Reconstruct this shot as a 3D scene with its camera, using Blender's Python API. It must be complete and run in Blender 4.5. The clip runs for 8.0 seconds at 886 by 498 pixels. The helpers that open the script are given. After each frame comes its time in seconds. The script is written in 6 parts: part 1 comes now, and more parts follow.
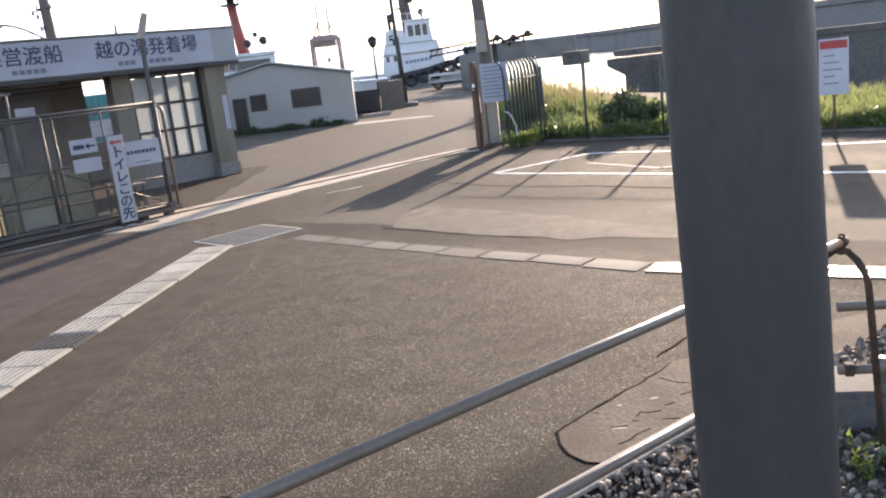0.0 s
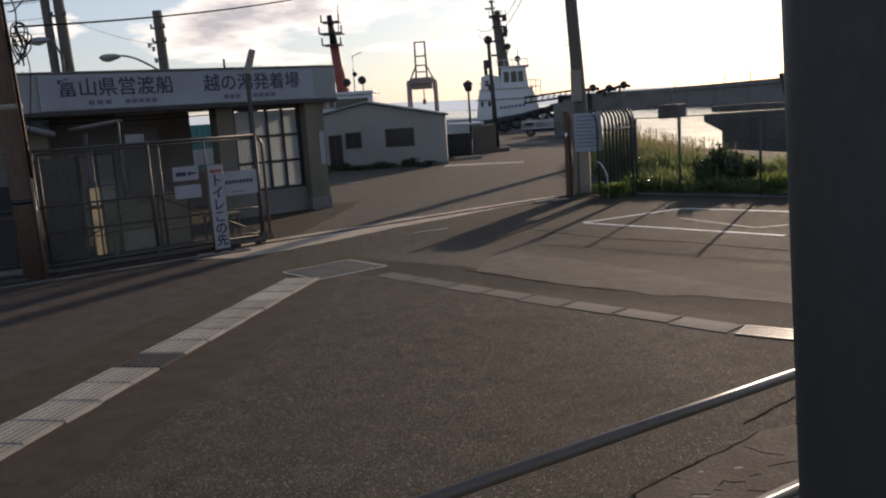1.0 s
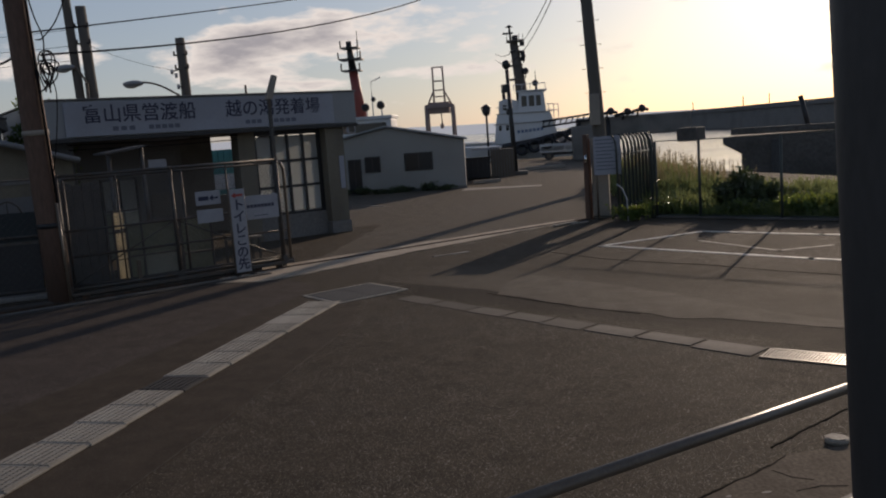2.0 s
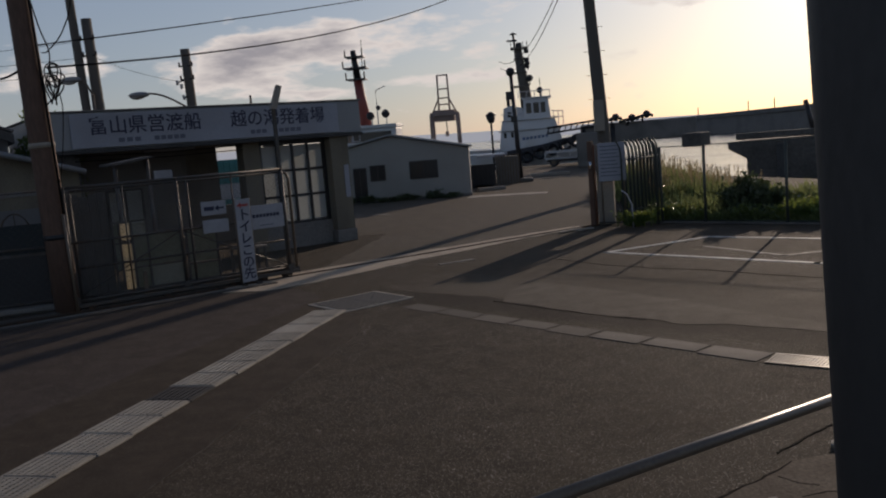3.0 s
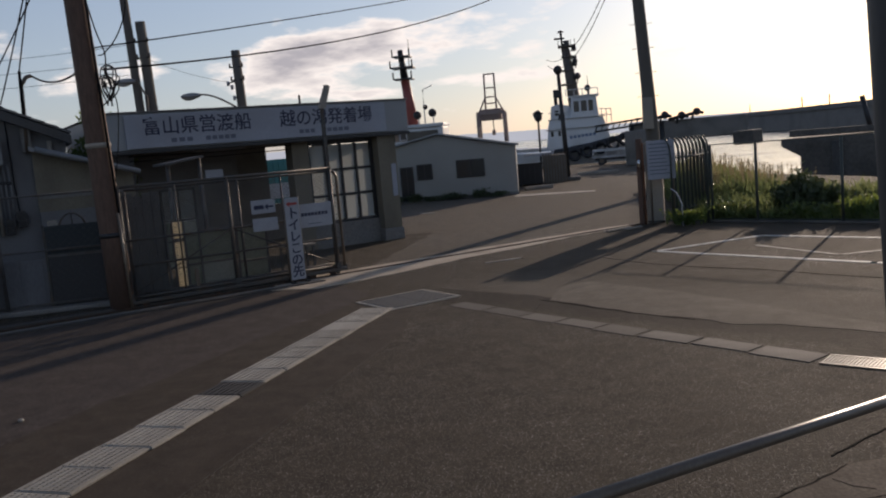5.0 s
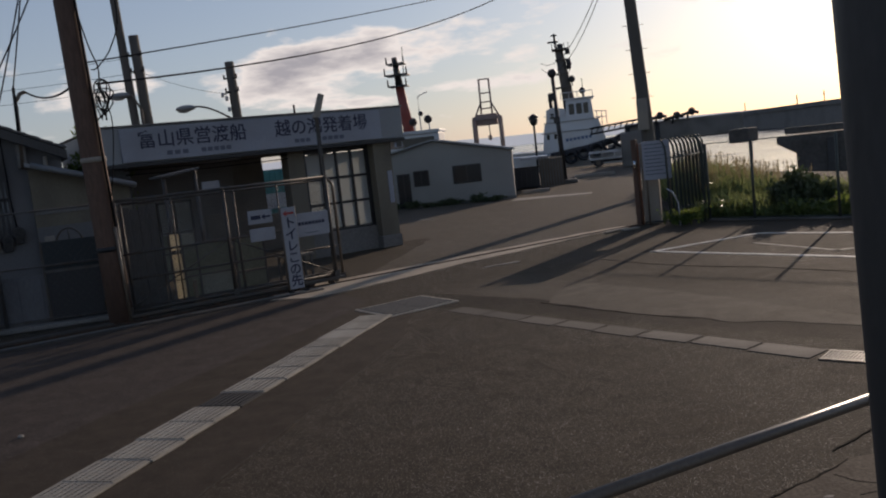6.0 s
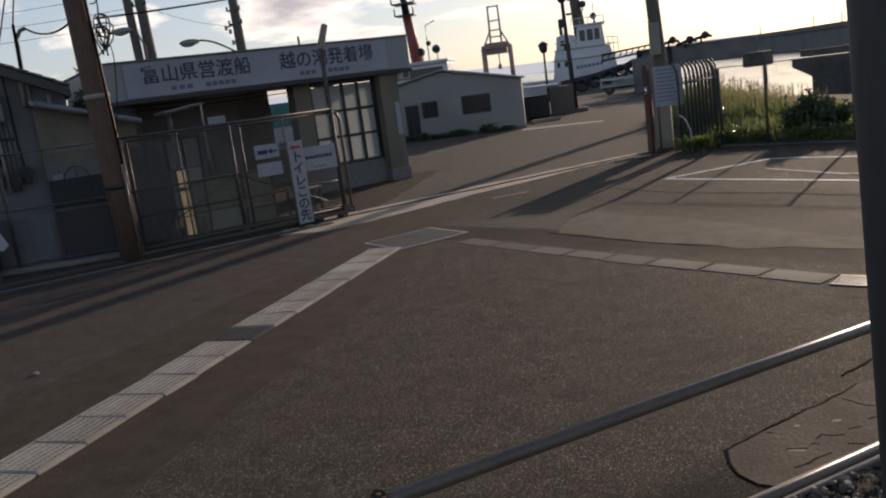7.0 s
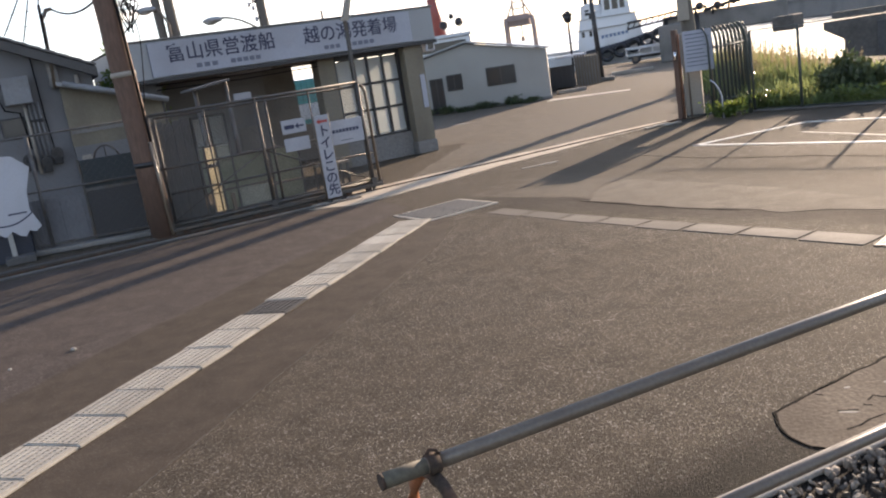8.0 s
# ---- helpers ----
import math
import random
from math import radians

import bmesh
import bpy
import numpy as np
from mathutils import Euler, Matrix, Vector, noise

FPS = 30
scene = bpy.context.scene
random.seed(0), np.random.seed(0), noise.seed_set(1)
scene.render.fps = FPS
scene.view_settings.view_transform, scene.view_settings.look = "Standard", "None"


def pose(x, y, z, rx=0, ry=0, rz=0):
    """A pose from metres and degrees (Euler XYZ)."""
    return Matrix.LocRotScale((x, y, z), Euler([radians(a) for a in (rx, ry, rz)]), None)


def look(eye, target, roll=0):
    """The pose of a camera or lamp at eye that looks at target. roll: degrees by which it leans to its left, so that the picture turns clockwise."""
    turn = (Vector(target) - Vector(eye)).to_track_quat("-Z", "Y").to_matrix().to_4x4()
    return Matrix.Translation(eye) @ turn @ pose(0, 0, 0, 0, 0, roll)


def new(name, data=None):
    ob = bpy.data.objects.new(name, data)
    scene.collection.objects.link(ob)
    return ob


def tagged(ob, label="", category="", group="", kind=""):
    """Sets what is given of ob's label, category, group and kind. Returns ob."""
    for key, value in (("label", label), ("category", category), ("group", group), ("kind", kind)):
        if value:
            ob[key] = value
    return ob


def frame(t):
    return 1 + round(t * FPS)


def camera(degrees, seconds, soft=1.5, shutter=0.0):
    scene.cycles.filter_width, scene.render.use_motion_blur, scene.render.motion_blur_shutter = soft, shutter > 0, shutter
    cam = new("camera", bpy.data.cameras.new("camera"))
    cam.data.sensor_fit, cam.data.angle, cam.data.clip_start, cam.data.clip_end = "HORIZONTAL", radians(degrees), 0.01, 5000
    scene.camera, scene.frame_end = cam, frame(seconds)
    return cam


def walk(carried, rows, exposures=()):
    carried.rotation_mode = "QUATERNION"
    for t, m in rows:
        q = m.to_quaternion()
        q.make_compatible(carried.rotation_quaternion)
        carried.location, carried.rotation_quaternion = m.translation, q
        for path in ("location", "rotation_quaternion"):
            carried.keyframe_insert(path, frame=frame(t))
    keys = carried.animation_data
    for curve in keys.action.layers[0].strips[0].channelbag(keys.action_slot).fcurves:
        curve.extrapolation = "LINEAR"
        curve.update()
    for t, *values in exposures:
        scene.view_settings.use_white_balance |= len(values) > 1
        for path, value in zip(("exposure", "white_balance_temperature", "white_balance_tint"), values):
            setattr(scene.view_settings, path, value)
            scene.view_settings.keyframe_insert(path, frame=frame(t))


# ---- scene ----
cam = camera(54.9, 8.0, soft=2.1)
# seconds, x, y, z, yaw, pitch, roll
PATH = (
    (0, 0.026, -0.005, 2.206, -2.69, -12.71, 6.42),
    (0.5, 0.033, 0.060, 2.213, 2.49, -10.26, 5.31),
    (1, 0.009, 0.012, 2.215, 3.52, -9.25, 3.78),
    (1.5, -0.026, -0.005, 2.220, 3.29, -9.03, 3.95),
    (1.7, -0.030, -0.001, 2.208, 4.23, -8.45, 3.90),
    (2.8, -0.010, -0.051, 2.227, 5.08, -6.60, 4.23),
    (3, -0.007, -0.024, 2.217, 5.05, -7.04, 4.64),
    (3.5, 0.004, -0.009, 2.210, 5.31, -8.22, 5.60),
    (4, -0.002, -0.005, 2.209, 7.36, -9.07, 5.76),
    (4.5, -0.049, -0.039, 2.203, 11.16, -8.46, 5.04),
    (5, -0.013, -0.035, 2.208, 8.17, -6.84, 4.91),
    (5.2, -0.007, -0.040, 2.206, 6.15, -6.28, 5.00),
    (6.3, 0.016, -0.029, 2.196, 8.65, -6.92, 7.03),
    (6.5, 0.010, -0.025, 2.205, 8.65, -7.85, 7.42),
    (7, 0.044, 0.036, 2.176, 8.58, -10.93, 7.46),
    (7.5, 0.043, 0.060, 2.167, 13.39, -12.99, 9.41),
    (8, -0.041, 0.097, 2.107, 10.08, -12.36, 8.89),
)
EXPOSURES = ((0, 2.24, 6850, 17), (0.5, 1.04, 6950, 17), (1, 0.4, 7000, 17), (1.5, 0.03, 7000, 17), (2.8, -0.47, 6750, 17), (3.5, -0.4, 6750, 17), (4, -0.3, 6750, 17), (4.5, 0.18, 7100, 17), (5, 0.08, 6750, 17), (5.2, -0.06, 6750, 17), (6.5, -0.17, 6750, 17), (7, 0.35, 7000, 17), (7.5, 1.16, 7050, 17), (8, 1.88, 7250, 17))
walk(cam, [(t, pose(x, y, z, 90 + p, r, w)) for t, x, y, z, w, p, r in PATH], EXPOSURES)

# ---- light: low sun beyond the harbour ----
SUN_AZ, SUN_EL = 23.7, 14.5
toward_sun = Vector((math.sin(radians(SUN_AZ)) * math.cos(radians(SUN_EL)), math.cos(radians(SUN_AZ)) * math.cos(radians(SUN_EL)), math.sin(radians(SUN_EL))))
sun_data = bpy.data.lights.new("sun", "SUN")
sun_data.energy, sun_data.angle, sun_data.color = 2.75, radians(0.6), (1.0, 0.84, 0.66)
sun = new("sun", sun_data)
sun.matrix_world = look(toward_sun * 60, (0, 0, 0))

BANK = (-0.215, 0.969, 0.118)
STREAK = (-0.12, 0.99, 0.07)
world = bpy.data.worlds.new("sky")
world.use_nodes = True
scene.world = world
wt = world.node_tree
wt.nodes.clear()


def link(tree, a, ao, b, bi):
    tree.links.new(a.outputs[ao], b.inputs[bi])


sky = wt.nodes.new("ShaderNodeTexSky")
sky.sky_type, sky.sun_disc = "NISHITA", False
sky.sun_elevation, sky.sun_rotation = radians(SUN_EL), radians(SUN_AZ)
sky.air_density, sky.dust_density, sky.ozone_density = 1.0, 0.9, 3.0
coord = wt.nodes.new("ShaderNodeTexCoord")
sep = wt.nodes.new("ShaderNodeSeparateXYZ")
link(wt, coord, "Generated", sep, 0)
cmap = wt.nodes.new("ShaderNodeMapping")
cmap.inputs["Location"].default_value = (2.3, 0.6, 0.35)
cmap.inputs["Scale"].default_value = (1.0, 1.0, 3.4)
link(wt, coord, "Generated", cmap, 0)
cloud = wt.nodes.new("ShaderNodeTexNoise")
cloud.inputs["Scale"].default_value, cloud.inputs["Detail"].default_value, cloud.inputs["Roughness"].default_value = 5.2, 9.0, 0.56
link(wt, cmap, 0, cloud, "Vector")
cramp = wt.nodes.new("ShaderNodeValToRGB")


def cloud_lump(center, stretch, near, reach, amount):
    """Cover added round one direction of the sky."""
    off = wt.nodes.new("ShaderNodeVectorMath")
    off.operation = "SUBTRACT"
    link(wt, coord, "Generated", off, 0)
    off.inputs[1].default_value = center
    wide = wt.nodes.new("ShaderNodeVectorMath")
    wide.operation = "MULTIPLY"
    link(wt, off, 0, wide, 0)
    wide.inputs[1].default_value = (1.0, 1.0, stretch)
    far = wt.nodes.new("ShaderNodeVectorMath")
    far.operation = "LENGTH"
    link(wt, wide, 0, far, 0)
    lump = wt.nodes.new("ShaderNodeMapRange")
    lump.interpolation_type = "SMOOTHSTEP"
    lump.inputs["From Min"].default_value, lump.inputs["From Max"].default_value = near, reach
    lump.inputs["To Min"].default_value, lump.inputs["To Max"].default_value = amount, 0.0
    wt.links.new(far.outputs["Value"], lump.inputs[0])
    return lump


def plus(a, b):
    add = wt.nodes.new("ShaderNodeMath")
    add.operation = "ADD"
    link(wt, a, 0, add, 0)
    link(wt, b, 0, add, 1)
    return add


# one long bank of cumulus above the terminal and a thin streak below it
cover = plus(plus(cloud, cloud_lump(BANK, 4.6, 0.06, 0.27, 0.22)), cloud_lump(STREAK, 15.0, 0.02, 0.24, 0.15))
cramp.color_ramp.elements[0].position, cramp.color_ramp.elements[1].position = 0.59, 0.66
link(wt, cover, 0, cramp, 0)
tone = wt.nodes.new("ShaderNodeValToRGB")
tone.color_ramp.elements[0].position, tone.color_ramp.elements[1].position = 0.66, 0.79
tone.color_ramp.elements[0].color, tone.color_ramp.elements[1].color = (9.2, 8.8, 8.3, 1), (4.0, 3.9, 4.2, 1)
link(wt, cover, 0, tone, 0)
cmix = wt.nodes.new("ShaderNodeMix")
cmix.data_type = "RGBA"
cfac = wt.nodes.new("ShaderNodeMath")
cfac.operation, cfac.inputs[1].default_value = "MULTIPLY", 0.9
link(wt, cramp, 0, cfac, 0)
link(wt, cfac, 0, cmix, "Factor")
link(wt, tone, 0, cmix, "B")
back = wt.nodes.new("ShaderNodeBackground")
back.inputs["Strength"].default_value = 0.102
wout = wt.nodes.new("ShaderNodeOutputWorld")
haze = wt.nodes.new("ShaderNodeMapRange")
haze.inputs["From Min"].default_value, haze.inputs["From Max"].default_value = 0.0, 0.5
haze.inputs["To Min"].default_value, haze.inputs["To Max"].default_value = 0.52, 0.0
link(wt, sep, 2, haze, 0)
hmix = wt.nodes.new("ShaderNodeMix")
hmix.data_type = "RGBA"
link(wt, haze, 0, hmix, "Factor")
link(wt, sky, 0, hmix, "A")
hmix.inputs["B"].default_value = (4.6, 5.15, 6.1, 1)
wt.links.new(hmix.outputs["Result"], cmix.inputs["A"])
wt.links.new(cmix.outputs["Result"], back.inputs["Color"])
link(wt, back, 0, wout, 0)


# ---- materials ----
def material(name, color, rough=0.7, metal=0.0, vary=0.25, grain=40.0, patch=1.2, bump=0.15, second=None, spread=0.5, by_piece=0.0, stretch=(1, 1, 1), spec=0.5):
    """A surface with fine grain and broad stains, in metres of the object's own space."""
    m = bpy.data.materials.new(name)
    m.use_nodes = True
    t = m.node_tree
    b = t.nodes["Principled BSDF"]
    b.inputs["Metallic"].default_value, b.inputs["Specular IOR Level"].default_value = metal, spec
    tc = t.nodes.new("ShaderNodeTexCoord")
    mp = t.nodes.new("ShaderNodeMapping")
    mp.inputs["Scale"].default_value = stretch
    link(t, tc, "Object", mp, 0)
    n1, n2 = t.nodes.new("ShaderNodeTexNoise"), t.nodes.new("ShaderNodeTexNoise")
    n1.inputs["Scale"].default_value, n1.inputs["Detail"].default_value = grain, 4.0
    n2.inputs["Scale"].default_value, n2.inputs["Detail"].default_value = patch, 6.0
    link(t, mp, 0, n1, "Vector")
    link(t, mp, 0, n2, "Vector")
    dark = tuple(c * (1 - vary) for c in color)
    other = second or tuple(min(1, c * (1 + vary)) for c in color)
    r1 = t.nodes.new("ShaderNodeValToRGB")
    r1.color_ramp.elements[0].position, r1.color_ramp.elements[1].position = 0.3, 0.7
    r1.color_ramp.elements[0].color, r1.color_ramp.elements[1].color = (*dark, 1), (*tuple(min(1, c * (1 + vary * 0.6)) for c in color), 1)
    link(t, n1, 0, r1, 0)
    r2 = t.nodes.new("ShaderNodeValToRGB")
    r2.color_ramp.elements[0].position, r2.color_ramp.elements[1].position = spread - 0.06, spread + 0.16
    link(t, n2, 0, r2, 0)
    half = t.nodes.new("ShaderNodeMath")
    half.operation, half.inputs[1].default_value = "MULTIPLY", 0.7
    link(t, r2, 0, half, 0)
    mx = t.nodes.new("ShaderNodeMix")
    mx.data_type = "RGBA"
    link(t, half, 0, mx, "Factor")
    link(t, r1, 0, mx, "A")
    mx.inputs["B"].default_value = (*other, 1)
    out = mx.outputs["Result"]
    if by_piece:
        info = t.nodes.new("ShaderNodeObjectInfo")
        rng = t.nodes.new("ShaderNodeMapRange")
        rng.inputs["To Min"].default_value, rng.inputs["To Max"].default_value = 1 - by_piece, 1 + by_piece
        link(t, info, "Random", rng, 0)
        mul = t.nodes.new("ShaderNodeVectorMath")
        mul.operation = "SCALE"
        t.links.new(out, mul.inputs[0])
        link(t, rng, 0, mul, "Scale")
        out = mul.outputs[0]
    t.links.new(out, b.inputs["Base Color"])
    rr = t.nodes.new("ShaderNodeMapRange")
    rr.inputs["To Min"].default_value, rr.inputs["To Max"].default_value = max(0.03, rough - 0.12), min(1, rough + 0.12)
    link(t, n2, 0, rr, 0)
    link(t, rr, 0, b, "Roughness")
    if bump:
        bp = t.nodes.new("ShaderNodeBump")
        bp.inputs["Strength"].default_value, bp.inputs["Distance"].default_value = bump, 0.01
        link(t, n1, 0, bp, "Height")
        link(t, bp, 0, b, "Normal")
    return m


def asphalt_material(name, low, high, stain, stone=0.26, rough=0.8, cells=150.0, relief=0.7, worn=False):
    """Worn asphalt: pale chips in dark binder, the palest doubling as painted glints, wheel-polished and stained areas.
    """
    m = bpy.data.materials.new(name)
    m.use_nodes = True
    t = m.node_tree
    b = t.nodes["Principled BSDF"]
    b.inputs["Specular IOR Level"].default_value = 0.09
    tc = t.nodes.new("ShaderNodeTexCoord")
    vor = t.nodes.new("ShaderNodeTexVoronoi")
    vor.inputs["Scale"].default_value = cells
    link(t, tc, "Object", vor, "Vector")
    chip = t.nodes.new("ShaderNodeSeparateColor")
    link(t, vor, "Color", chip, 0)
    pick = t.nodes.new("ShaderNodeValToRGB")
    e = pick.color_ramp.elements
    e[0].position, e[0].color = 0.25, (*low, 1)
    e[1].position, e[1].color = 0.93, (*high, 1)
    # palest chips: light aggregate with sun glints put into its colour
    top = pick.color_ramp.elements.new(0.972)
    top.color = (stone, stone * 0.92, stone * 0.8, 1)
    link(t, chip, 0, pick, 0)
    big = t.nodes.new("ShaderNodeTexNoise")
    big.inputs["Scale"].default_value, big.inputs["Detail"].default_value, big.inputs["Roughness"].default_value = 0.45, 9.0, 0.6
    link(t, tc, "Object", big, "Vector")
    mid = t.nodes.new("ShaderNodeTexNoise")
    mid.inputs["Scale"].default_value, mid.inputs["Detail"].default_value, mid.inputs["Roughness"].default_value = 3.5, 7.0, 0.65
    link(t, tc, "Object", mid, "Vector")
    st = t.nodes.new("ShaderNodeValToRGB")
    st.color_ramp.elements[0].position, st.color_ramp.elements[1].position = 0.42, 0.68
    st.color_ramp.elements[0].color, st.color_ramp.elements[1].color = (0, 0, 0, 1), (0.55, 0.55, 0.55, 1)
    link(t, big, 0, st, 0)
    mx = t.nodes.new("ShaderNodeMix")
    mx.data_type = "RGBA"
    link(t, st, 0, mx, "Factor")
    link(t, pick, 0, mx, "A")
    mx.inputs["B"].default_value = (*stain, 1)
    shade = t.nodes.new("ShaderNodeMapRange")
    shade.inputs["From Min"].default_value, shade.inputs["From Max"].default_value = 0.3, 0.7
    shade.inputs["To Min"].default_value, shade.inputs["To Max"].default_value = 0.78, 1.22
    link(t, mid, 0, shade, 0)
    mul = t.nodes.new("ShaderNodeVectorMath")
    mul.operation = "SCALE"
    t.links.new(mx.outputs["Result"], mul.inputs[0])
    link(t, shade, 0, mul, "Scale")
    out = mul.outputs[0]

    def band(nx, ny, wobble, stops, color):
        """Wear and darker tone along a straight line across the yard, its edge broken by noise."""
        dot = t.nodes.new("ShaderNodeVectorMath")
        dot.operation = "DOT_PRODUCT"
        link(t, tc, "Object", dot, 0)
        dot.inputs[1].default_value = (nx, ny, 0)
        add = t.nodes.new("ShaderNodeMath")
        add.operation, add.inputs[1].default_value = "MULTIPLY_ADD", wobble
        link(t, big, 0, add, 0)
        t.links.new(dot.outputs["Value"], add.inputs[2])
        fine = t.nodes.new("ShaderNodeMath")
        fine.operation, fine.inputs[1].default_value = "MULTIPLY_ADD", wobble * 0.35
        link(t, mid, 0, fine, 0)
        link(t, add, 0, fine, 2)
        lo, hi = stops[0][0], stops[-1][0]
        nrm = t.nodes.new("ShaderNodeMapRange")
        nrm.inputs["From Min"].default_value, nrm.inputs["From Max"].default_value = lo + wobble * 0.675, hi + wobble * 0.675
        link(t, fine, 0, nrm, 0)
        ramp = t.nodes.new("ShaderNodeValToRGB")
        el = ramp.color_ramp.elements
        while len(el) < len(stops):
            el.new(0.5)
        for k, (at, f) in enumerate(stops):
            el[k].position = (at - lo) / (hi - lo)
            el[k].color = (f, f, f, 1)
        link(t, nrm, 0, ramp, 0)
        mix = t.nodes.new("ShaderNodeMix")
        mix.data_type = "RGBA"
        return ramp, mix, color

    def lay(prev, made, limit=None):
        ramp, mix, color = made
        f = ramp.outputs[0]
        if limit:
            both = t.nodes.new("ShaderNodeMath")
            both.operation = "MULTIPLY"
            t.links.new(f, both.inputs[0])
            t.links.new(limit[0].outputs[0], both.inputs[1])
            f = both.outputs[0]
        t.links.new(f, mix.inputs["Factor"])
        t.links.new(prev, mix.inputs["A"])
        mix.inputs["B"].default_value = (*color, 1)
        return mix.outputs["Result"]

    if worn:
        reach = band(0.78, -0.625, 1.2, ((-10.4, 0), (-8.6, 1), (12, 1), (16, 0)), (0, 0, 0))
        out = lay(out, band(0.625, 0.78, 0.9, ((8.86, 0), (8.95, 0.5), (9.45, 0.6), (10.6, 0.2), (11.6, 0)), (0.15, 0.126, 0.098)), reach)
        # darker band just below the pale band's lower edge
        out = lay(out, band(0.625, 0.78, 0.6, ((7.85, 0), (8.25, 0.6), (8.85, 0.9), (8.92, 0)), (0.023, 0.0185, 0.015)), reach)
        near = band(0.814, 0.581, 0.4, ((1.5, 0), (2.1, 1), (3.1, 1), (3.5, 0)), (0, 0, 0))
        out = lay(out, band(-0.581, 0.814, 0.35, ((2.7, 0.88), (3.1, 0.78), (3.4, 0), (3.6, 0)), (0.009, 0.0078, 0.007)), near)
    t.links.new(out, b.inputs["Base Color"])
    rr = t.nodes.new("ShaderNodeMapRange")
    rr.inputs["To Min"].default_value, rr.inputs["To Max"].default_value = rough - 0.1, rough + 0.2
    link(t, big, 0, rr, 0)
    link(t, rr, 0, b, "Roughness")
    bp = t.nodes.new("ShaderNodeBump")
    bp.inputs["Strength"].default_value, bp.inputs["Distance"].default_value = relief, 0.006
    link(t, vor, "Distance", bp, "Height")
    wave = t.nodes.new("ShaderNodeBump")
    wave.inputs["Strength"].default_value, wave.inputs["Distance"].default_value = 0.25, 0.05
    link(t, big, 0, wave, "Height")
    link(t, wave, 0, bp, "Normal")
    link(t, bp, 0, b, "Normal")
    return m


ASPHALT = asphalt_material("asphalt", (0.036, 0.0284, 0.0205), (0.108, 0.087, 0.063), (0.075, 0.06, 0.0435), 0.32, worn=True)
ASPHALT_PALE = asphalt_material("pale worn asphalt", (0.085, 0.07, 0.055), (0.17, 0.143, 0.113), (0.13, 0.109, 0.083), 0.3)
ASPHALT_WORN = asphalt_material("smooth pale worn asphalt", (0.1, 0.083, 0.063), (0.15, 0.126, 0.097), (0.127, 0.106, 0.081), 0.26, cells=190, relief=0.25)
ASPHALT_DARK = asphalt_material("dark patched asphalt", (0.053, 0.041, 0.03), (0.075, 0.058, 0.043), (0.059, 0.046, 0.034), 0.12, cells=200, relief=0.12)
ASPHALT_OLD = asphalt_material("old pinkish road asphalt", (0.05, 0.04, 0.034), (0.094, 0.075, 0.063), (0.078, 0.062, 0.052), 0.18, cells=150, relief=0.3)
CONCRETE = material("concrete", (0.33, 0.29, 0.24), 0.85, vary=0.22, grain=60, patch=1.6, bump=0.3, second=(0.24, 0.22, 0.2))
CONCRETE_COVER = material("concrete drain cover", (0.36, 0.33, 0.275), 0.8, vary=0.25, grain=55, patch=3.0, bump=0.3, by_piece=0.13, second=(0.25, 0.225, 0.185))
CONCRETE_DARK = material("weathered dark concrete", (0.2, 0.188, 0.175), 0.85, vary=0.3, grain=30, patch=0.8, bump=0.3, second=(0.1, 0.1, 0.09))
PAINT_WHITE = material("worn white road paint", (0.62, 0.61, 0.57), 0.7, vary=0.2, grain=90, patch=5, bump=0.2, second=(0.25, 0.24, 0.22), spread=0.55)
STEEL_PLATE = material("galvanised steel plate", (0.045, 0.049, 0.053), 0.85, 0.0, vary=0.2, grain=120, patch=3, bump=0.1)
GALV = material("galvanised tube", (0.15, 0.117, 0.088), 0.34, 0.0, vary=0.22, grain=90, patch=6, bump=0.05, second=(0.11, 0.08, 0.058))
MOSSY = material("grimy mossy steel", (0.115, 0.1, 0.07), 0.75, 0.1, vary=0.3, grain=70, patch=9, bump=0.2, second=(0.075, 0.06, 0.042))
RUST = material("rusty steel", (0.22, 0.085, 0.04), 0.85, 0.2, vary=0.4, grain=70, patch=9, bump=0.4, second=(0.07, 0.04, 0.03))
# base colour darkened to carry the shade of a canopy left unbuilt
GREY_PAINT = material("grey painted steel", (0.043, 0.0402, 0.039), 0.6, 0.0, vary=0.2, grain=90, patch=3.5, bump=0.06, second=(0.03, 0.0288, 0.029), stretch=(1, 1, 0.35))
PLASTER = material("grey plaster", (0.165, 0.165, 0.169), 0.9, vary=0.15, grain=70, patch=0.7, bump=0.2, second=(0.11, 0.108, 0.11))
PLASTER_WARM = material("beige plaster", (0.19, 0.167, 0.126), 0.9, vary=0.15, grain=60, patch=0.9, bump=0.2, second=(0.1, 0.088, 0.07), stretch=(1, 1, 0.4))
SHED_WHITE = material("off-white shed siding", (0.32, 0.31, 0.29), 0.7, vary=0.06, grain=30, patch=0.5, bump=0.05, second=(0.27, 0.255, 0.235))
FASCIA = material("grey metal fascia", (0.27, 0.28, 0.29), 0.5, 0.2, vary=0.1, grain=40, patch=0.9, bump=0.05)
SIGN_WHITE = material("white sign face", (0.42, 0.43, 0.47), 0.4, vary=0.05, grain=30, patch=1.2, bump=0.02, second=(0.36, 0.36, 0.38))
SIGN_GREY = material("pale grey sign panel", (0.32, 0.335, 0.385), 0.5, vary=0.08, grain=30, patch=0.8, bump=0.02, second=(0.27, 0.275, 0.3))
INK = material("dark blue lettering", (0.02, 0.025, 0.06), 0.5, vary=0.1, bump=0)
INK_FAINT = material("faded grey-blue lettering", (0.12, 0.13, 0.17), 0.6, vary=0.1, bump=0)
